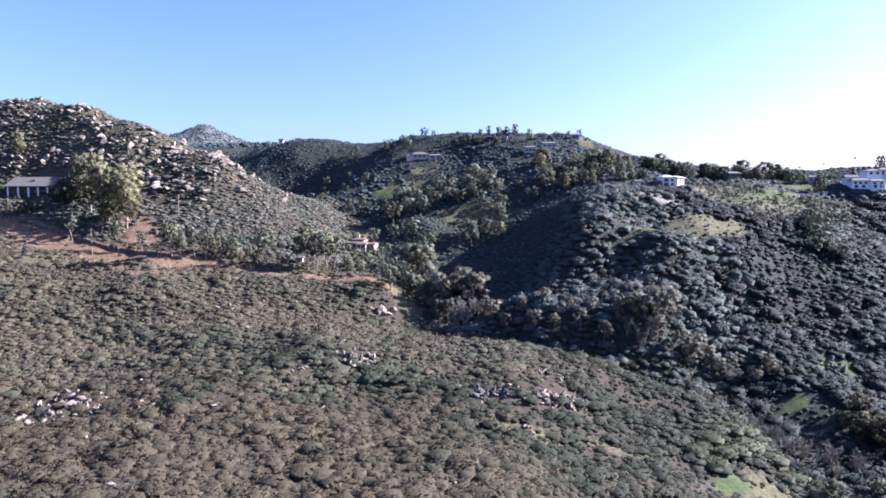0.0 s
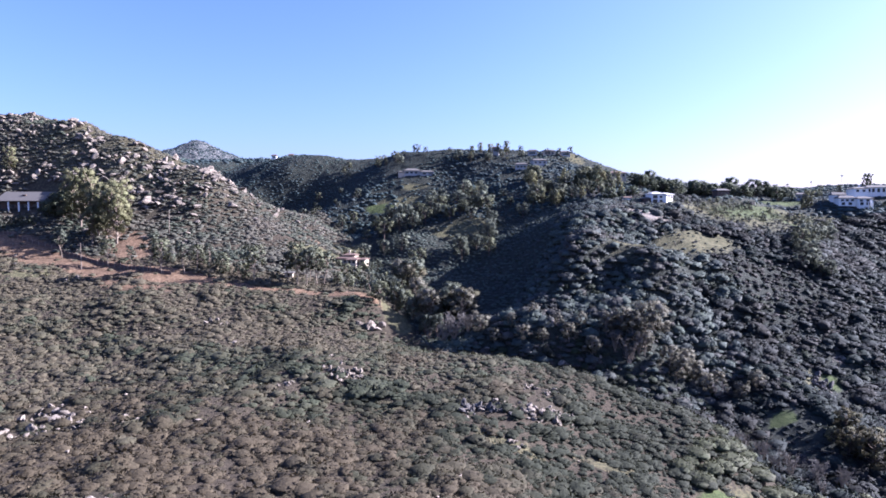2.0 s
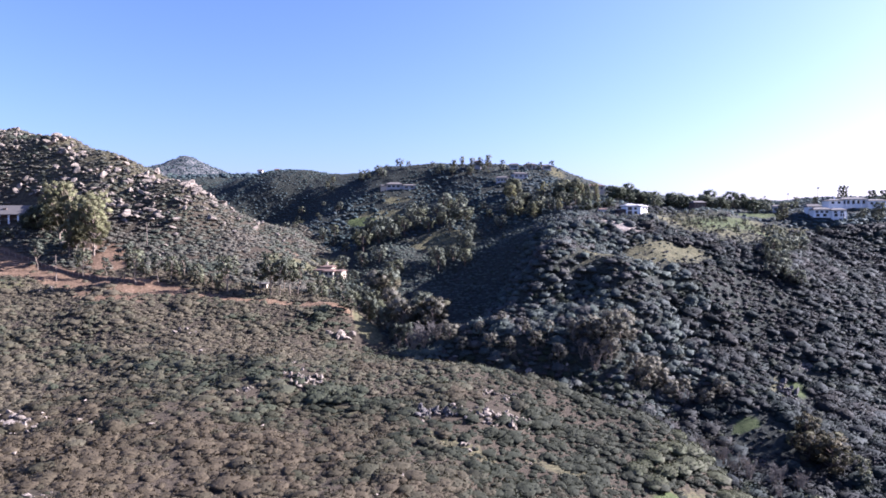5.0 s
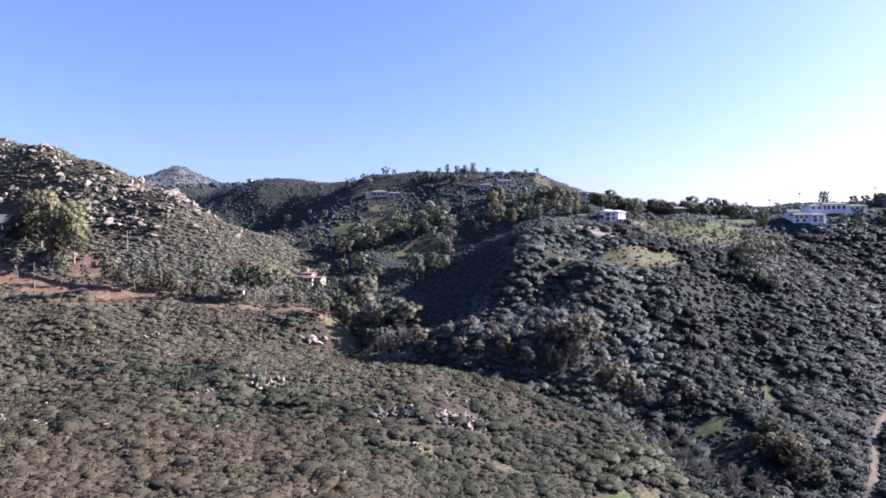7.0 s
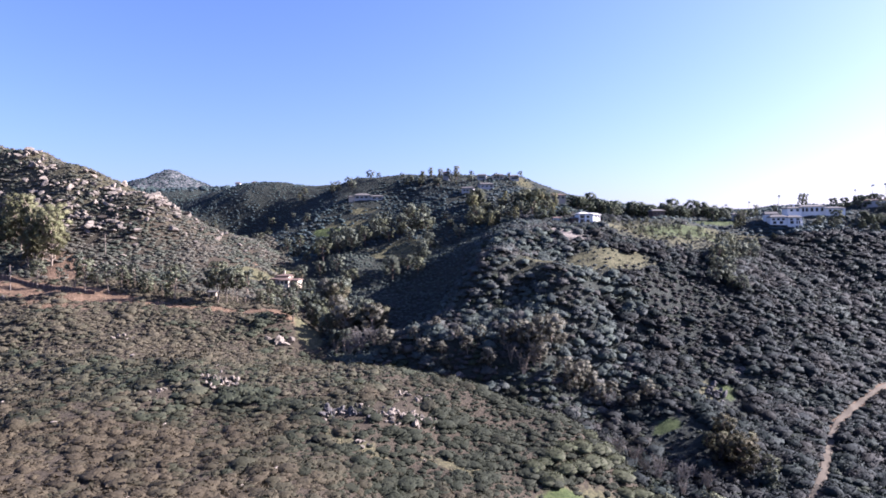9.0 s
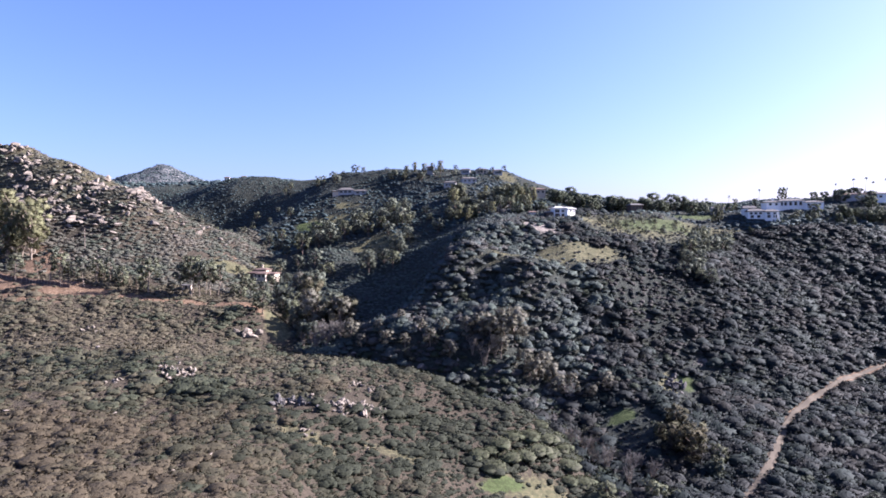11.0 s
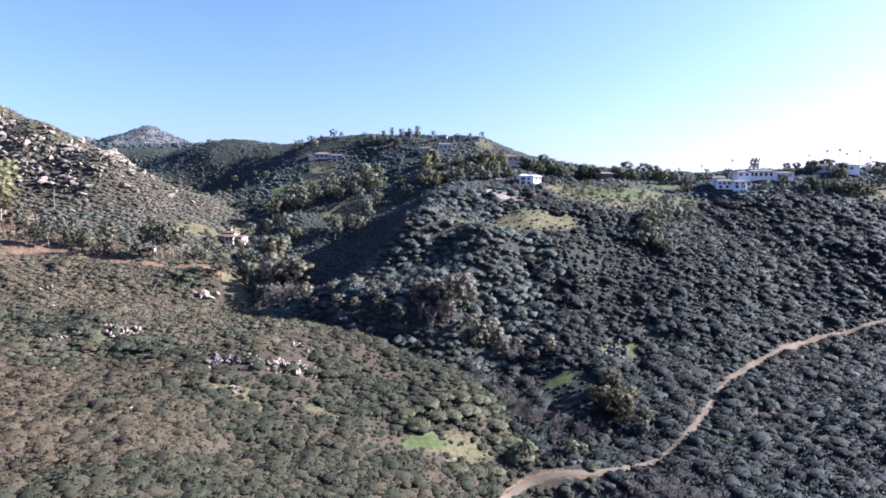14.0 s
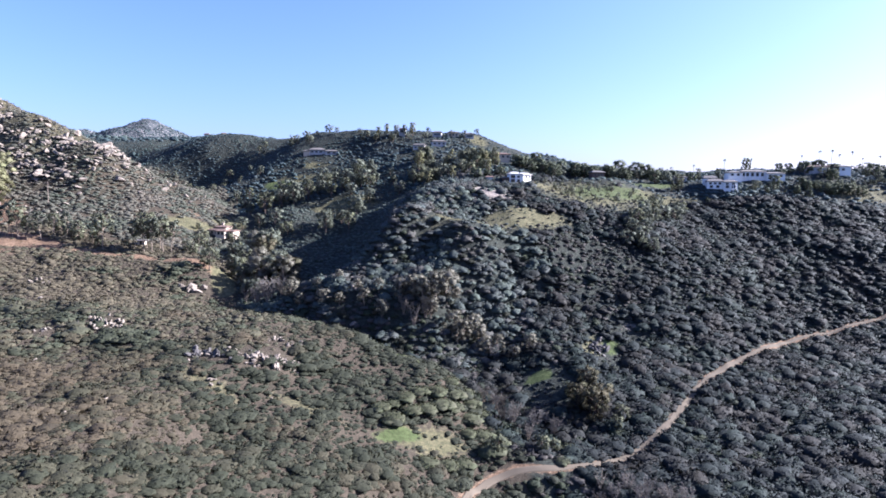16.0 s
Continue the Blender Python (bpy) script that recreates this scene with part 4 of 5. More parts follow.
grove([FAR_A, OAK_C, FAR_B], [(162, 274, 8), (166, 282, 9), (171, 290, 10), (176, 298, 10), (180, 306, 10), (186, 312, 9), (174, 286, 8), (168, 276, 7), (184, 302, 8), (190, 318, 8), (178, 294, 7), (196, 336, 8), (199, 316, 9), (204, 324, 9), (208, 330, 8), (170, 279, 8), (174, 272, 8), (194, 326, 8), (190, 308, 9), (182, 298, 9), (169, 272, 7)], "trees filling the side gully", 7)


def large_bush(seed, label):
    """A broad rounded bush as one leafy mesh, about 2 m in radius."""
    v, f, n = bush(seed, 420, 0.085, 0.45, 2, 8)
    r = np.random.RandomState(seed)
    me = mesh_of("large_bush", v * 2.0, f, M_LEAFY, True, n.astype(np.float32), tint=np.clip(r.normal(0.5, 0.2, len(v)), 0, 1))
    return tagged(new("large_bush", me), label, "bush")


LEAFY_A = (large_bush(61, "broad olive-green leafy bush on the canyon floor"), 2.6)
LEAFY_B = (large_bush(62, "rounded yellow-green bush among the dark scrub"), 2.6)
LEAFY_C = (large_bush(63, "dense olive-green bush beside the grass clearing"), 2.6)
grove([LEAFY_A, LEAFY_B, LEAFY_C], [(60, 145, 4), (63.5, 142.5, 4.4), (68, 148, 4.8), (72, 151, 5), (66, 152, 4.4), (63, 148.5, 3.8), (76, 155, 4.8), (70, 157, 4.4), (75, 160, 4.6), (80, 163.5, 4.6), (85, 166, 4.2), (89, 165.5, 4), (85, 158, 4.4), (80, 158, 4.4), (79, 169, 3.8), (84, 171, 3.6), (88, 152.5, 5), (84, 150, 3.8), (90, 142.5, 5), (82, 135, 4.6), (78, 132, 4.2), (73, 129.5, 4), (112.5, 150.5, 5), (108.5, 151, 4), (109, 142, 3.2), (93, 150, 3.6), (94, 158, 3.4), (116, 152, 3.2)], "olive bushes on the canyon floor", 23)
grove([OAK_A, OAK_B], [(92, 143, 4.5), (104, 145, 4.5), (108, 150, 4), (130, 166, 5), (133, 172, 5), (118, 180, 5)], "small oaks on the canyon floor", 8)
grove([PEPPER], [(124, 171, 10), (120, 175, 8), (127, 177, 9), (125, 184, 8)], "rusty trees on the canyon floor", 20)
# The last eight pale willows stand in for lit bushes on the creek bottom.
grove([WILLOW_B, WILLOW_A], [(74, 214, 14), (78, 217, 13), (69, 212, 11), (65, 214, 9), (84, 208, 9), (92, 206, 8), (97, 208, 7), (88, 213, 9), (60, 213, 8), (54, 208, 7), (80, 208, 10), (86, 211, 9), (72, 209, 8), (90, 211, 8), (82, 206, 7), (102, 203, 6), (47, 212, 7), (108, 205, 6), (22, 216, 6), (31, 213, 6), (38, 211, 5.5), (17, 221, 7), (44, 216, 5), (28, 219, 5), (52, 216, 5.5), (36, 221, 4.5)], "tall grey-green trees above the creek", 21)

grove([OAK_C, OAK_B], [(-30, 303, 5), (-33, 300, 5), (-48, 302, 4.5), (-45, 299, 4), (-27, 308, 6), (-52, 308, 4), (-36, 318, 6), (-44, 320, 6)], "trees round the tile-roofed house", 22)
# woods at the head of the valley, along the upper creek and across the far ridge
rw = np.random.RandomState(77)
spots = []
for ax, ay in [(p[0], p[1]) for p in UPPER_CREEK[:-1]]:
    for _ in range(9):
        spots.append((ax + rw.normal(6, 13), ay + rw.normal(0, 14), rw.uniform(7, 12) * (0.55 if ay > 400 else 1.0)))
for _ in range(34):
    spots.append((rw.uniform(-32, 34), rw.uniform(300, 400), rw.uniform(7, 12)))
for _ in range(46):
    spots.append((rw.uniform(-30, 90), rw.uniform(345, 400), rw.uniform(6, 10)))
grove([FAR_A, FAR_B, OAK_C], [s for s in spots if not (s[0] < -44 and s[1] < 372) and not (-58 < s[0] < -28 and s[1] < 325) and not (-45 < s[0] < 10 and 392 < s[1] < 412)], "valley woods", 9)
spots = [(rw.uniform(55, 108), rw.uniform(332, 400), rw.uniform(7, 12)) for _ in range(26)]
grove([EUC_A, OAK_B, EUC_B, OAK_A], spots, "trees behind the white house", 10)
spots = [(x + rw.normal(0, 3), float(np.interp(x, [-59, -17, 31, 88, 102, 118], [470, 460, 450, 453, 450, 412])) + rw.normal(-3, 6), rw.uniform(3, 7.5)) for x in rw.uniform(-70, 112, 34)]
grove([FAR_B, FAR_A], spots, "trees along the ridge top", 11)
grove([EUC_A, EUC_B], [(27, 448, 9), (33, 450, 10), (40, 449, 10), (46, 452, 9), (52, 452, 10)], "tall trees on the ridge top", 12)
spots = [(rw.uniform(124, 245), 0, rw.uniform(5, 10)) for _ in range(56)]
spots = [(x, float(np.interp(x, [118, 155, 195, 245], [376, 386, 397, 398])) + rw.normal(0, 6), t) for x, _, t in spots]
grove([OAK_D, OAK_E, FAR_A], [s for s in spots if math.hypot(s[0] - 116, s[1] - 327) > 14], "round trees along the orchard crest", 13)
spots = [(rw.uniform(292, 400), rw.uniform(376, 410), rw.uniform(4.5, 9)) for _ in range(40)] + [(x, 366 + rw.normal(0, 5), rw.uniform(4, 7)) for x in rw.uniform(264, 330, 24)]
grove([OAK_D, FAR_A, OAK_E], spots, "garden trees round the villas", 14)
grove([CYPRESS], [(217, 366, 11), (220, 367, 12), (214, 364, 8), (253, 392, 9), (272, 396, 12), (275, 397, 10), (240, 390, 8)], "cypresses beside the villas", 15)
grove([PALM], [(224, 402, 9), (227, 404, 10), (241, 402, 10), (263, 406, 11), (318, 412, 11), (331, 414, 13), (338, 412, 14), (345, 415, 12), (352, 412, 14), (358, 410, 11), (371, 412, 13)], "tall palms on the crest", 16)
grove([OAK_D, OAK_E], [(123, 376, 8), (126, 378, 8), (121, 379, 7), (105, 384, 7), (102, 388, 8), (99, 382, 7), (108, 340, 6), (100, 336, 6), (94, 334, 7), (96, 372, 8), (88, 376, 8)], "dark trees near the cream house", 17)
# scattered low trees of the orchard and hedges round the villas
ro = np.random.RandomState(91)
spots = [(124 + 5.5 * a + 1.0 * b + ro.normal(0, 0.9), 292 + 5.0 * b + 3.2 * a + ro.normal(0, 0.9), ro.uniform(2.2, 3.8)) for a in range(13) for b in range(8)]
grove([FAR_B, FAR_A], [p for p in spots if math.hypot((p[0] - 162) / 36, (p[1] - 328) / 28) < 1 and ro.uniform() < 0.65], "small orchard trees on the green field", 18)
spots = [(228 + 3.6 * k + ro.normal(0, 1.5), 353 + 0.22 * 3.6 * k + ro.normal(0, 2.5), ro.uniform(2, 3.8)) for k in range(40)]
grove([OAK_D, OAK_E, FAR_B], [p for p in spots if not (234 < p[0] < 251 and p[1] < 366)], "dark hedge trees below the villas", 19)

# ---------------------------------------------------------------- boulders


def boulder_mesh(seed, flat=0.75, cuts=16):
    """A weathered granite block: a ball planed off on several sides, with rounded, rough edges."""
    r = np.random.RandomState(seed)
    bm = bmesh.new()
    bmesh.ops.create_icosphere(bm, subdivisions=3, radius=1.0)
    n = r.randn(cuts, 3)
    n /= np.linalg.norm(n, axis=1, keepdims=True)
    d = r.uniform(0.36, 0.72, cuts)
    for v in bm.verts:
        p = np.array(v.co[:])
        for k in range(cuts):
            over = p @ n[k] - d[k]
            if over > 0:
                p = p - n[k] * over * 0.97
        p *= 1 + 0.12 * noise.noise(Vector(p * 1.7) + Vector((seed, 0, 0))) + 0.05 * noise.noise(Vector(p * 5))
        v.co = (p[0] * r.uniform(0.99, 1.01), p[1], p[2] * flat)
    me = bpy.data.meshes.new("boulder")
    bm.to_mesh(me)
    bm.free()
    me.polygons.foreach_set("use_smooth", np.full(len(me.polygons), False))
    return me


STONES = [boulder_mesh(s, f) for s, f in ((1, 0.8), (2, 0.65), (3, 0.9), (4, 0.7), (5, 0.55), (6, 1.0))]
for me in STONES:
    me.materials.append(M_PALEROCK)
DARK_STONES = [me.copy() for me in STONES]
for me in DARK_STONES:
    me.materials[0] = M_GREYROCK


def boulders(places, group, label, seed, stones=STONES, upright=1.0):
    """One boulder at each (x, y, radius), half sunk and tilted."""
    r = np.random.RandomState(seed)
    for x, y, q in places:
        ob = new("boulder", stones[r.randint(len(stones))])
        s = q * r.uniform(0.65, 1.35, 3) * (1 / upright**0.5, 1 / upright**0.5, upright)
        ob.matrix_basis = pose(x, y, float(height(x, y)) + q * r.uniform(0.1, 0.45) * upright**1.5, r.uniform(-25, 25), r.uniform(-25, 25), r.uniform(0, 360)) @ Matrix.Diagonal((*s, 1))
        tagged(ob, label, "boulder", group)


def heap(r, cx, cy, rx, ry, n, lo, hi, turn=0.0):
    c, s = math.cos(radians(turn)), math.sin(radians(turn))
    out = []
    for _ in range(n):
        u, v = r.normal(0, 0.5) * rx, r.normal(0, 0.5) * ry
        out.append((cx + u * c - v * s, cy + u * s + v * c, lo + (hi - lo) * r.uniform() ** 2))
    return out


rr = np.random.RandomState(5)
GRANITE = "sunlit pale granite boulder half sunk in the scrub"
# the bouldery hill: thickest below the crest's shoulder, thinner up and down the slope
spots = []
while len(spots) < 1150:
    x, y = rr.uniform(-300, -55), rr.uniform(285, 430)
    up = float(height(x, y))
    d = math.hypot((x + 145) / 50, (up - 106) / 14)
    chance = math.exp(-d * d) + (0.26 if x < -190 else 0.15) * (up > 86) + 0.015
    crest = float(np.interp(x, [-302, -222, -180, -152, -108, -74], [440, 400, 378, 373, 367, 361]))
    clump = max(0.08, 0.45 + 1.6 * noise.noise(Vector((x / 13, y / 13, up / 9))))
    if y < crest + 3 and up > 72 and rr.uniform() < chance * clump and not (x < -190 and y < 352):
        spots.append((x, y, 0.42 + 2.4 * rr.uniform() ** 3.0))
spots += [(float(np.interp(t, [0, 1], [-140, -62])) + rr.normal(0, 3), float(np.interp(t, [0, 1], [371, 355])) + rr.normal(-5, 4), rr.uniform(0.7, 2.2)) for t in rr.uniform(0, 1, 40)]
spots.sort(key=lambda p: -p[2])
boulders(spots[:24], "boulders of the rocky hill", GRANITE, 1)


def rubble(name, places, label, seed):
    """The many smaller stones of a slope, in one mesh."""
    r = np.random.RandomState(seed)
    shapes = []
    for k in range(6):
        bm = bmesh.new()
        bmesh.ops.create_icosphere(bm, subdivisions=2, radius=1.0)
        v = np.array([q.co[:] for q in bm.verts])
        f = np.array([[q.index for q in p.verts] for p in bm.faces])
        bm.free()
        n = r.randn(13, 3)
        n /= np.linalg.norm(n, axis=1, keepdims=True)
        for q in n:
            over = np.clip(v @ q - r.uniform(0.34, 0.7), 0, 9)
            v = v - q * over[:, None] * 0.9
        shapes.append((v * (1, 1, 0.8), f))
    vs, fs, at = [], [], 0
    for x, y, q in places:
        v, f = shapes[r.randint(6)]
        a = r.uniform(0, 6.28)
        c, s = math.cos(a), math.sin(a)
        w = v * q * r.uniform(0.6, 1.8, 3) * (1, 1, 0.7)
        lean = r.uniform(-0.5, 0.5)
        w = np.stack([w[:, 0] * math.cos(lean) - w[:, 2] * math.sin(lean), w[:, 1], w[:, 0] * math.sin(lean) + w[:, 2] * math.cos(lean)], -1)
        vs.append(np.stack([w[:, 0] * c - w[:, 1] * s + x, w[:, 0] * s + w[:, 1] * c + y, w[:, 2] + float(height(x, y)) + 0.35 * q], -1))
        fs.append(f + at)
        at += len(v)
    return tagged(new(name, mesh_of(name, np.concatenate(vs), np.concatenate(fs), M_PALEROCK, False)), label, "rocks", kind="stuff")


small = heap(rr, 12, 148.5, 10, 3.5, 40, 0.35, 0.8, 8) + heap(rr, 28, 151, 11, 3.6, 46, 0.35, 0.8, 14) + heap(rr, -23, 161, 7, 5, 26, 0.3, 0.8) + heap(rr, -83, 135, 16, 9, 46, 0.3, 0.8, -50) + heap(rr, 31, 165, 6, 3, 16, 0.3, 0.8)
rubble("outcrop_stones", small, "small pale stones lying about the granite outcrops", 40)
rubble("hill_rocks", spots[24:], "pale granite stones strewn over the scrubby hill", 31)
boulders(heap(rr, -83, 135, 15, 8, 36, 0.6, 1.7, -50), "near rock outcrop", GRANITE, 2, STONES, 1.2)
boulders(heap(rr, -23, 161, 6, 4.0, 22, 0.6, 1.5), "middle rock outcrop", GRANITE, 3, STONES, 1.4)
boulders(heap(rr, 13, 148, 7, 3.2, 40, 0.6, 1.35, 8), "dark rock ledge", "grey granite block of a broken ledge", 4, DARK_STONES, 1.4)
boulders(heap(rr, 28.5, 151, 8, 3.4, 38, 0.6, 1.3, 14), "pale rock ledge", GRANITE, 5, STONES, 1.2)
boulders(heap(rr, -23, 224, 4, 2, 9, 1.3, 2.5), "pale rocks by the lawn", "large pale granite boulder beside the grass strip", 6)
boulders(heap(rr, -71, 209, 5, 3, 10, 0.5, 1.3), "small outcrop", GRANITE, 7)
boulders(heap(rr, -35, 152, 2.5, 2, 6, 0.5, 1.0), "small outcrop", GRANITE, 8)
boulders(heap(rr, -96, 177, 3, 2, 5, 0.4, 0.8), "small outcrop", GRANITE, 9)
boulders(heap(rr, 19, 134, 2, 2.5, 8, 0.5, 1.1), "small outcrop", GRANITE, 10)
boulders(heap(rr, -63, 133, 4, 4, 9, 0.5, 1.2), "small outcrop", GRANITE, 11)
boulders(heap(rr, -47, 90, 4, 3, 6, 0.35, 0.8), "small outcrop", GRANITE, 12)
boulders(heap(rr, 28, 165, 5, 3, 9, 0.5, 1.1), "small outcrop", GRANITE, 13)
rubble("slope_stones", [(rr.uniform(-110, 45), rr.uniform(80, 215), rr.uniform(0.3, 0.75)) for _ in range(60)], "small pale stones among the sage scrub", 14)
boulders(heap(rr, 135.5, 213.5, 3.2, 5, 22, 1.0, 2.0, -25), "dark rock pile", "grey-blue granite rock in a loose pile", 15, DARK_STONES)
boulders(heap(rr, 152, 229, 9, 2.5, 14, 0.6, 1.3, 25), "pale slabs above the pile", GRANITE, 16)
boulders([(129, 188, 1.2), (159, 232, 1.0), (126.6, 138.5, 0.9), (136, 158.6, 0.6), (138, 161, 0.7)], "stones near the track", "pale stone beside the dirt track", 17)
boulders(heap(rr, -182, 275, 10, 4, 8, 0.4, 1.0, -20) + heap(rr, -124, 289, 6, 4, 14, 0.6, 1.5) + heap(rr, -112, 292, 6, 4, 8, 0.5, 1.4) + heap(rr, -158, 284, 8, 3, 8, 0.4, 0.9), "rocks of the terrace bank", GRANITE, 18)
boulders(heap(rr, -172, 262, 14, 6, 9, 0.5, 1.1, -20) + heap(rr, -140, 247, 3, 3, 6, 0.5, 1.1), "rocks of the lower bank", GRANITE, 19)
rubble("spur_stones", [(46 + rr.normal(0, 14), 214 + rr.normal(0, 7), rr.uniform(0.7, 1.4)) for _ in range(30)], "pale stones showing through the dark scrub of the spur", 20)
boulders(heap(rr, 104, 309, 9, 3, 9, 0.4, 0.9), "rocks below the white house", GRANITE, 21)

# ---------------------------------------------------------------- houses


def box(bm, x0, x1, y0, y1, z0, z1):
    v = [bm.verts.new((x, y, z)) for z in (z0, z1) for x, y in ((x0, y0), (x1, y0), (x1, y1), (x0, y1))]
    for f in ((3, 2, 1, 0), (4, 5, 6, 7), (0, 1, 5, 4), (1, 2, 6, 5), (2, 3, 7, 6), (3, 0, 4, 7)):
        bm.faces.new([v[k] for k in f])


def hip_roof(bm, x0, x1, y0, y1, z, rise, over=0.6, ridge=0.5):
    """A hipped roof with eaves; ridge: 1 gives a gable whose ends stand upright."""
    x0, x1, y0, y1 = x0 - over, x1 + over, y0 - over, y1 + over
    cut = (1 - ridge) * min(x1 - x0, y1 - y0) * 0.5
    ym = (y0 + y1) / 2
    low = [bm.verts.new(p) for p in ((x0, y0, z), (x1, y0, z), (x1, y1, z), (x0, y1, z))]
    eave = [bm.verts.new((v.co.x, v.co.y, z + 0.25)) for v in low]
    top = [bm.verts.new((x0 + cut, ym, z + rise)), bm.verts.new((x1 - cut, ym, z + rise))]
    bm.faces.new(low[::-1])
    for k in range(4):
        bm.faces.new((low[k], low[(k + 1) % 4], eave[(k + 1) % 4], eave[k]))
    bm.faces.new((eave[0], eave[1], top[1], top[0]))
    bm.faces.new((eave[1], eave[2], top[1]))
    bm.faces.new((eave[2], eave[3], top[0], top[1]))
    bm.faces.new((eave[3], eave[0], top[0]))


def window(parent, x, z, w, h, y, name="window"):
    """A framed window in a wall that faces the canyon, at the wall's plane y."""
    bm = bmesh.new()
    for x0, x1, z0, z1 in ((x, x + 0.14, z, z + h), (x + w - 0.14, x + w, z, z + h), (x + 0.14, x + w - 0.14, z, z + 0.14), (x + 0.14, x + w - 0.14, z + h - 0.14, z + h)):
        box(bm, x0, x1, y - 0.1, y + 0.02, z0, z1)
    ob = part(name, bm, M_FRAME, parent)
    bm = bmesh.new()
    box(bm, x + 0.14, x + w - 0.14, y - 0.04, y + 0.01, z + 0.14, z + h - 0.14)
    part("pane", bm, M_GLASS, ob)
    return ob


def house(name, x, y, turn, label, volumes, windows=(), columns=(), chimneys=(), sink=0.0, category="house"):
    """volumes: x0, x1, y0, y1, z0, wall height, rise, ridge, wall and roof material. windows: x, z, width, height, wall plane y."""
    root = new(name)
    for x0, x1, y0, y1, z0, h, rise, ridge, wm, rm in volumes:
        bm = bmesh.new()
        box(bm, x0, x1, y0, y1, z0 - 3.0 * (z0 == 0), z0 + h)
        part("wall", bm, wm, root)
        bm = bmesh.new()
        if rise:
            hip_roof(bm, x0, x1, y0, y1, z0 + h, rise, 0.6, ridge)
        else:
            box(bm, x0 - 0.25, x1 + 0.25, y0 - 0.25, y1 + 0.25, z0 + h, z0 + h + 0.45)
        part("roof", bm, rm, root)
    for wx, wz, ww, wh, wy in windows:
        window(root, wx, wz, ww, wh, wy)
    for cx, cy, z0, z1, w, m in columns:
        bm = bmesh.new()
        box(bm, cx - w, cx + w, cy - w, cy + w, z0, z1)
        part("column", bm, m, root)
    for cx, cy, z0, z1, w, m in chimneys:
        bm = bmesh.new()
        box(bm, cx - w, cx + w, cy - w * 0.7, cy + w * 0.7, z0, z1)
        box(bm, cx - w - 0.12, cx + w + 0.12, cy - w * 0.7 - 0.12, cy + w * 0.7 + 0.12, z1, z1 + 0.25)
        part("chimney", bm, m, root)
    root.matrix_basis = pose(x, y, float(height(x, y)) - sink, 0, 0, turn)
    return tagged(root, label, category)


house("white_house", 114, 319.5, 4, "two-storey white stucco house with dark windows on the spur",
      [(-2.8, 3.4, 0, 8, 0, 5.0, 1.3, 0.3, M_WHITE, M_PALEROOF), (-6.4, -2.8, 1.2, 7, 0, 2.8, 0.9, 0.3, M_DARKWALL, M_GREYROOF)],
      [(-5.6, 0.7, 2.2, 1.4, 1.2), (-2.3, 0.4, 2.4, 2.0, 0), (-2.3, 2.8, 2.4, 1.7, 0), (1.2, 3.0, 1.4, 1.2, 0), (1.2, 0.8, 1.5, 1.4, 0)])
# The white house's right wing, built apart and turned so its front takes sun.
house("white_wing", 119.2, 319.2, 38, "white pale-roofed wing of the white house, turned to catch the sun", [(-1.2, 4.6, 0, 6, 0, 3.9, 1.1, 0.8, M_WHITE, M_PALEROOF)], [(0.6, 2.2, 1.2, 1.0, 0), (3.0, 2.2, 1.2, 1.0, 0)])
house("guest_house", 101, 326, 4, "small white outbuilding among trees", [(-2, 2, 0, 4, 0, 2.6, 0.9, 0.6, M_WHITE, M_TILE)], [(-1.2, 0.8, 1.0, 1.1, 0)])
house("veranda_house", -212, 338, 8, "long low house with a grey shingle roof and white veranda posts",
      [(-18, 19, 2.6, 11, 0, 3.6, 0, 0, M_DARKWALL, M_GREYROOF), (-19, 20, 0, 11, 3.75, 0.3, 5.2, 0.5, M_DARKWALL, M_GREYROOF)],
      [(-14, 0.6, 3, 2, 2.6), (-8, 0.6, 3, 2, 2.6), (-2, 0.6, 3, 2, 2.6), (4, 0.6, 3, 2, 2.6), (10, 0.6, 3, 2, 2.6), (15, 0.8, 1.6, 1.7, 2.6)],
      [(x, 0.4, -2, 3.75, 0.32, M_WHITE) for x in (-18, -13, -8, -3.2, 1.5, 6, 10.5, 14.5, 18.8)],
      [(-6, 3.0, 3.9, 7.4, 0.8, M_TILE), (13, 6, 5, 7.9, 0.4, M_GREYWALL)], 0.0)
house("tile_roofed_house", -40.5, 309, -12, "cream stucco house with clay-tiled roofs above the creek",
      [(-7, 1, 0, 7, 0, 2.6, 1.2, 0.5, M_CREAM, M_TILE), (-1, 4, -3.5, 4, 0, 2.3, 1.0, 0.4, M_CREAM, M_TILE), (-5, 1, 3, 9, 2.6, 1.4, 1.0, 0.5, M_CREAM, M_TILE), (4.8, 7.6, -1, 5, 0, 2.2, 0.9, 0.5, M_CREAM, M_TILE)],
      [(-6, 0.8, 1.4, 1.5, 0), (-3.6, 0.8, 1.4, 1.5, 0), (0.0, 0.6, 1.3, 1.5, -3.5), (2.1, 0.6, 1.3, 1.5, -3.5), (5.5, 0.7, 1.3, 1.2, -1), (-3.4, 2.8, 1.2, 0.9, 3)],
      (), [(-3, 7, 4.0, 6.2, 0.4, M_CREAM)], -0.4)
house("garden_shed", -60, 262, 5, "small pale shed on the dirt terrace", [(-1.6, 1.6, 0, 3, 0, 2.1, 0.6, 0.8, M_CREAM, M_GREYROOF)], [(-0.6, 0.2, 1.0, 1.8, 0)], category="shed")
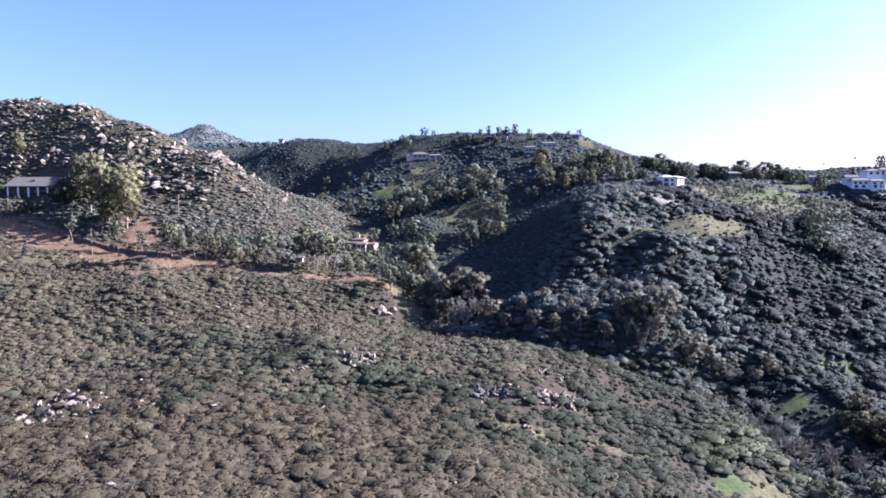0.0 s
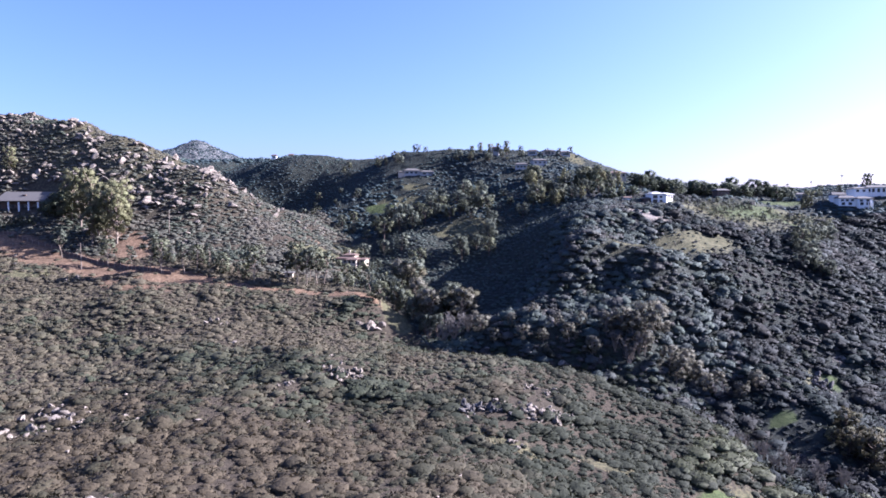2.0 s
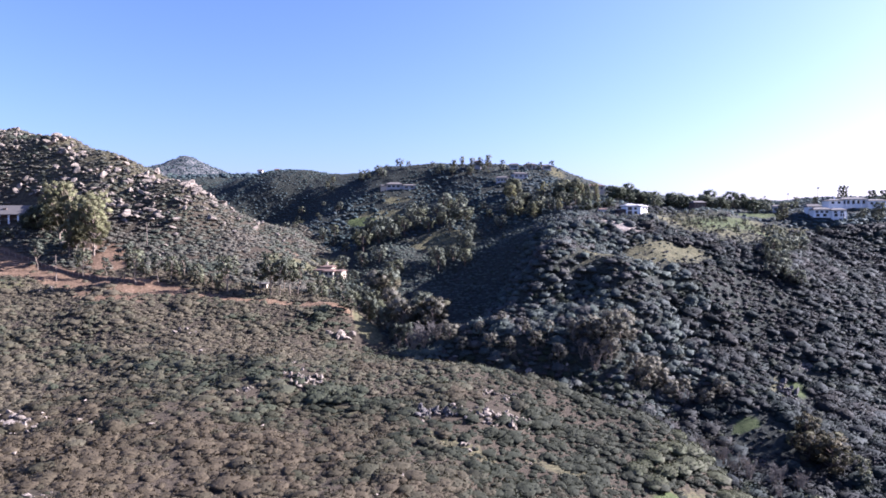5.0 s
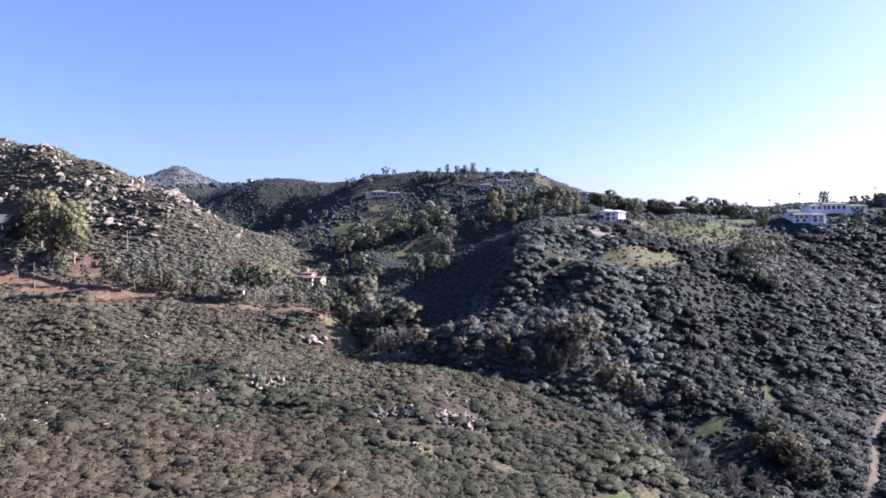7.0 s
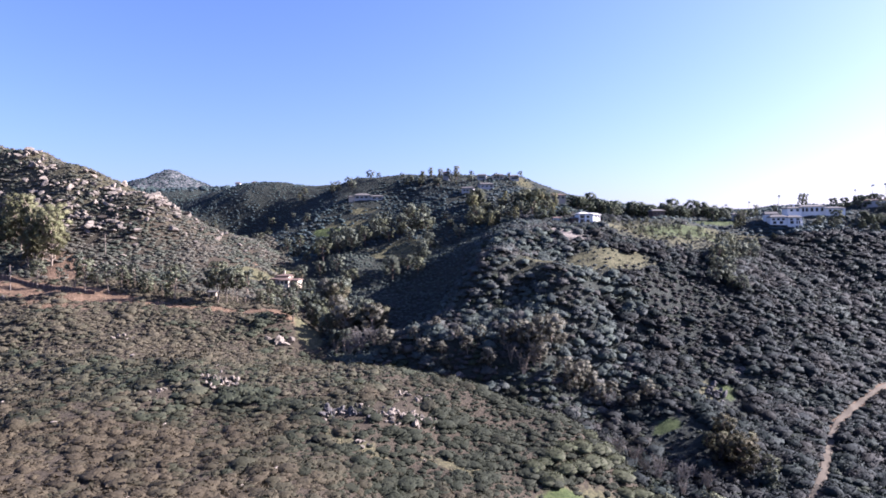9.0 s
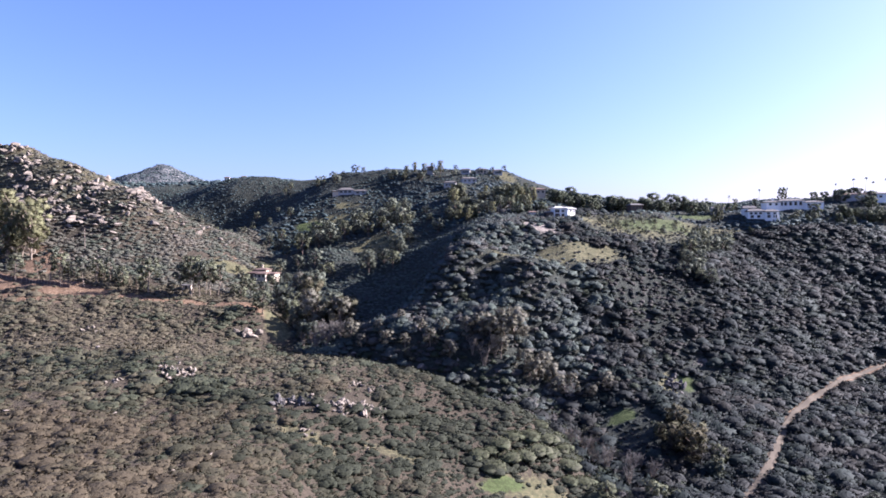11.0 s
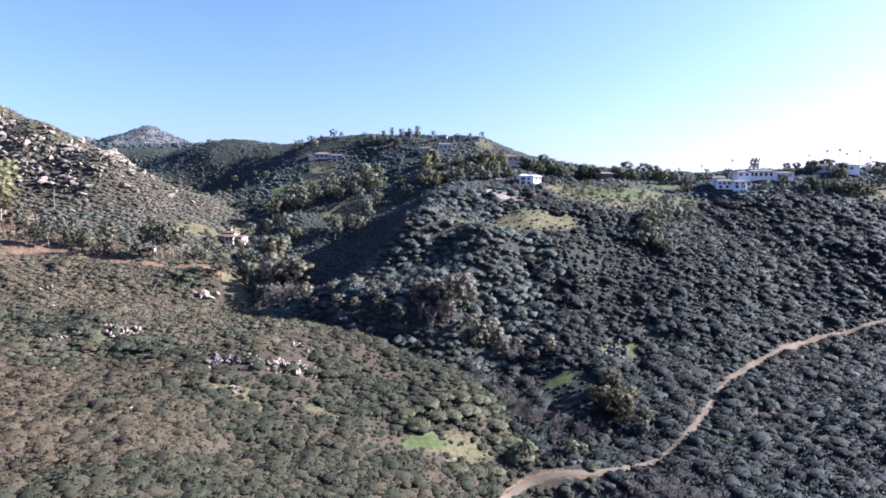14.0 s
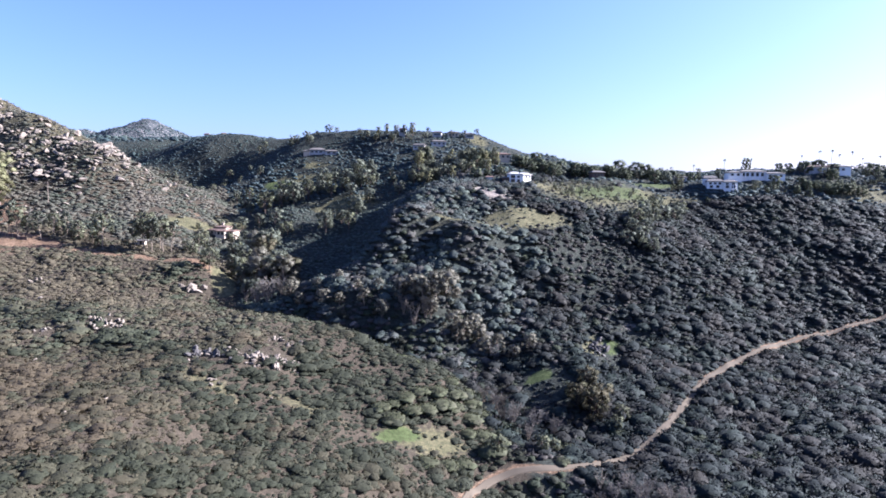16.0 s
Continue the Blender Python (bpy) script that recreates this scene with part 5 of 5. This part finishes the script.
house("lower_villa", 243, 362, -14, "white gabled villa with terraces below the crest",
      [(-8, 1, 0, 8, 0, 4.2, 1.6, 0.6, M_WHITE, M_GREYROOF), (1, 8.5, -2, 7, 0, 3.8, 1.5, 0.5, M_WHITE, M_GREYROOF), (-9, -2, 7, 14, 2, 4.2, 1.8, 0.8, M_WHITE, M_GREYROOF)],
      [(-7, 2.4, 1.5, 1.3, 0), (-4.4, 2.4, 1.5, 1.3, 0), (-1.8, 2.4, 1.5, 1.3, 0), (-6.6, 0.3, 1.8, 1.6, 0), (-3, 0.3, 1.8, 1.6, 0), (2, 2.2, 1.6, 1.2, -2), (5.4, 2.2, 1.6, 1.2, -2), (2, 0.2, 2.0, 1.7, -2), (5.4, 0.2, 2.0, 1.7, -2), (-6.4, 5.0, 1.4, 1.2, 7)],
      [(x, -3.4, -2, 2.3, 0.16, M_WHITE) for x in (1.6, 3.8, 6, 8.2)], [], -0.5)
house("upper_villa", 271, 381, -6, "long white two-storey villa with an arcade and low grey roofs",
      [(-15, -7, 0, 9, 0, 3.9, 1.2, 0.3, M_WHITE, M_GREYROOF), (-7, 8, 1.4, 10, 0, 4.6, 1.5, 0.4, M_WHITE, M_GREYROOF), (8, 19, 0, 9, 0, 3.5, 1.2, 0.3, M_WHITE, M_GREYROOF)],
      [(-13.6, 2.0, 1.6, 1.4, 0), (-10, 2.0, 1.6, 1.4, 0), (-6.4, 1.8, 1.7, 2.3, 1.4), (-4, 1.8, 1.7, 2.3, 1.4), (-1, 1.8, 1.7, 2.3, 1.4), (2, 1.8, 1.7, 2.3, 1.4), (5, 1.8, 1.7, 2.3, 1.4), (9.2, 1.4, 1.6, 1.4, 0), (12.4, 1.4, 1.6, 1.4, 0), (15.8, 1.4, 1.6, 1.4, 0)],
      [(x, 0.4, -1, 4.4, 0.18, M_WHITE) for x in (-6.6, -4.6, -1.6, 1.4, 4.4, 7.6)], [(-9, 6, 4.4, 6.2, 0.5, M_WHITE)], -1.2)
house("low_house", 322, 392, -8, "low pale house behind garden trees on the crest",
      [(-12, 8, 0, 8, 0, 3.0, 1.4, 0.4, M_GREYWALL, M_TILE), (8, 15, -2, 7, 0, 3.2, 1.3, 0.3, M_WHITE, M_GREYROOF)], [(-9, 0.8, 2, 1.4, 0), (-4, 0.8, 2, 1.4, 0), (2, 0.8, 2, 1.4, 0), (9.5, 0.8, 1.8, 1.4, -2)], (), (), -1.0)
house("cream_house", 113, 386, 5, "cream hillside house with a low tiled roof", [(-5, 5, 0, 8, 0, 4.4, 1.4, 0.3, M_CREAM, M_TILE), (-8, -5, 1, 6, 0, 3, 1.0, 0.3, M_CREAM, M_TILE)], [(-4, 2.4, 1.6, 1.3, 0), (-0.5, 2.4, 1.6, 1.3, 0), (2.6, 2.4, 1.4, 1.3, 0)], (), (), -1.0)
house("terraced_house", -12, 431, 6, "broad grey house on a terraced slope of the far ridge",
      [(-8, 3, 0, 8, 0, 3.0, 1.9, 0.3, M_GREYWALL, M_GREYROOF), (3, 12, -1, 6, 0, 2.2, 1.3, 0.3, M_GREYWALL, M_GREYROOF), (-12, -8, -1, 5, 0, 2.0, 1.0, 0.3, M_CREAM, M_GREYROOF)],
      [(-7, 1.2, 2, 1.3, 0), (-4, 1.2, 2, 1.3, 0), (-1, 1.2, 2, 1.3, 0), (4.5, 0.5, 2.2, 1.3, -1), (8.4, 0.5, 2.2, 1.3, -1)], (), (), -0.3)
for n, (hx, hy, w, h, m, rm) in enumerate(((44, 452, 2.2, 4.6, M_GREYWALL, M_TILE), (70, 450, 3.2, 2.6, M_GREYWALL, M_GREYROOF), (82, 450, 4.2, 2.6, M_CREAM, M_GREYROOF), (94, 451, 3.2, 2.6, M_GREYWALL, M_GREYROOF), (72, 428, 5, 3.0, M_GREYWALL, M_GREYROOF), (58, 418, 4, 2.8, M_GREYWALL, M_GREYROOF),
                                                (-140, 556, 2, 4.5, M_WHITE, M_TILE), (-126, 560, 2.2, 2.4, M_CREAM, M_TILE), (171, 371, 4, 2.6, M_DARKWALL, M_GREYROOF), (226, 384, 4, 3.0, M_GREYWALL, M_GREYROOF))):
    tagged(house("hill_house", hx, hy, (n * 37) % 30 - 15, "small pale house half hidden by trees on the slope" if m is M_WHITE else "low grey house among trees on the slope",
                 [(-w, w, 0, w * 1.2, 0, h, 1.3, 0.4, m, rm)], [(-w + 1, h - 2.0, 1.6, 1.2, 0), (-0.8, h - 2.0, 1.6, 1.2, 0), (w - 2.6, h - 2.0, 1.6, 1.2, 0)], (), (), -0.6), group="houses on the ridge")


def pole(x, y, tall):
    root = new("utility_pole")
    bm = bmesh.new()
    tube(bm, [Vector((0, 0, -1)), Vector((0, 0, tall * 0.5)), Vector((0, 0, tall))], (0.2, 0.17, 0.13), 8)
    part("post", bm, M_WOODPOLE, root)
    bm = bmesh.new()
    box(bm, -1.1, 1.1, -0.08, 0.08, tall - 0.9, tall - 0.7)
    part("crossarm", bm, M_WOODPOLE, root)
    root.matrix_basis = stand(x, y, 20)
    return tagged(root, "weathered wooden utility pole on the hillside", "pole")


pole(-125, 300, 11)
pole(-146, 262, 11)


def shade_band(pts, tall, name, label):
    """A low dark strip standing in for a bank's shadow: boards between posts."""
    root = new(name)
    x0, y0 = pts[0]
    z0 = float(height(x0, y0))
    root.matrix_basis = pose(x0, y0, z0)
    for (ax, ay), (bx, by) in zip(pts[:-1], pts[1:]):
        n = max(1, int(math.hypot(bx - ax, by - ay) / 3.0))
        for k in range(n):
            p, q = (ax + (bx - ax) * k / n, ay + (by - ay) * k / n), (ax + (bx - ax) * (k + 1) / n, ay + (by - ay) * (k + 1) / n)
            zp, zq = float(height(*p)) - z0, float(height(*q)) - z0
            bm = bmesh.new()
            v = [bm.verts.new((x - x0, y - y0 + d, z)) for x, y, z in ((*p, zp - 0.6), (*q, zq - 0.6), (*q, zq + tall), (*p, zp + tall)) for d in (0.0, 0.12)]
            for f in ((0, 2, 4, 6), (7, 5, 3, 1), (6, 4, 5, 7), (0, 6, 7, 1), (2, 3, 5, 4)):
                bm.faces.new([v[j] for j in f])
            part("board", bm, M_DARKWALL, root)
            bm = bmesh.new()
            box(bm, p[0] - x0 - 0.12, p[0] - x0 + 0.12, p[1] - y0 - 0.16, p[1] - y0 + 0.02, zp - 0.6, zp + tall + 0.25)
            part("post", bm, M_WOODPOLE, root)
    return tagged(root, label, "wall")


# Added dark boards imitate the shadow band along the terrace bank.
shade_band([(-200, 292), (-180, 284.5), (-163, 280), (-149, 271.5), (-131, 264.5), (-114, 252), (-104, 250.5)], 1.3, "terrace_shade_band", "dark boards and posts standing in for the shadowed bank of the dirt terrace")
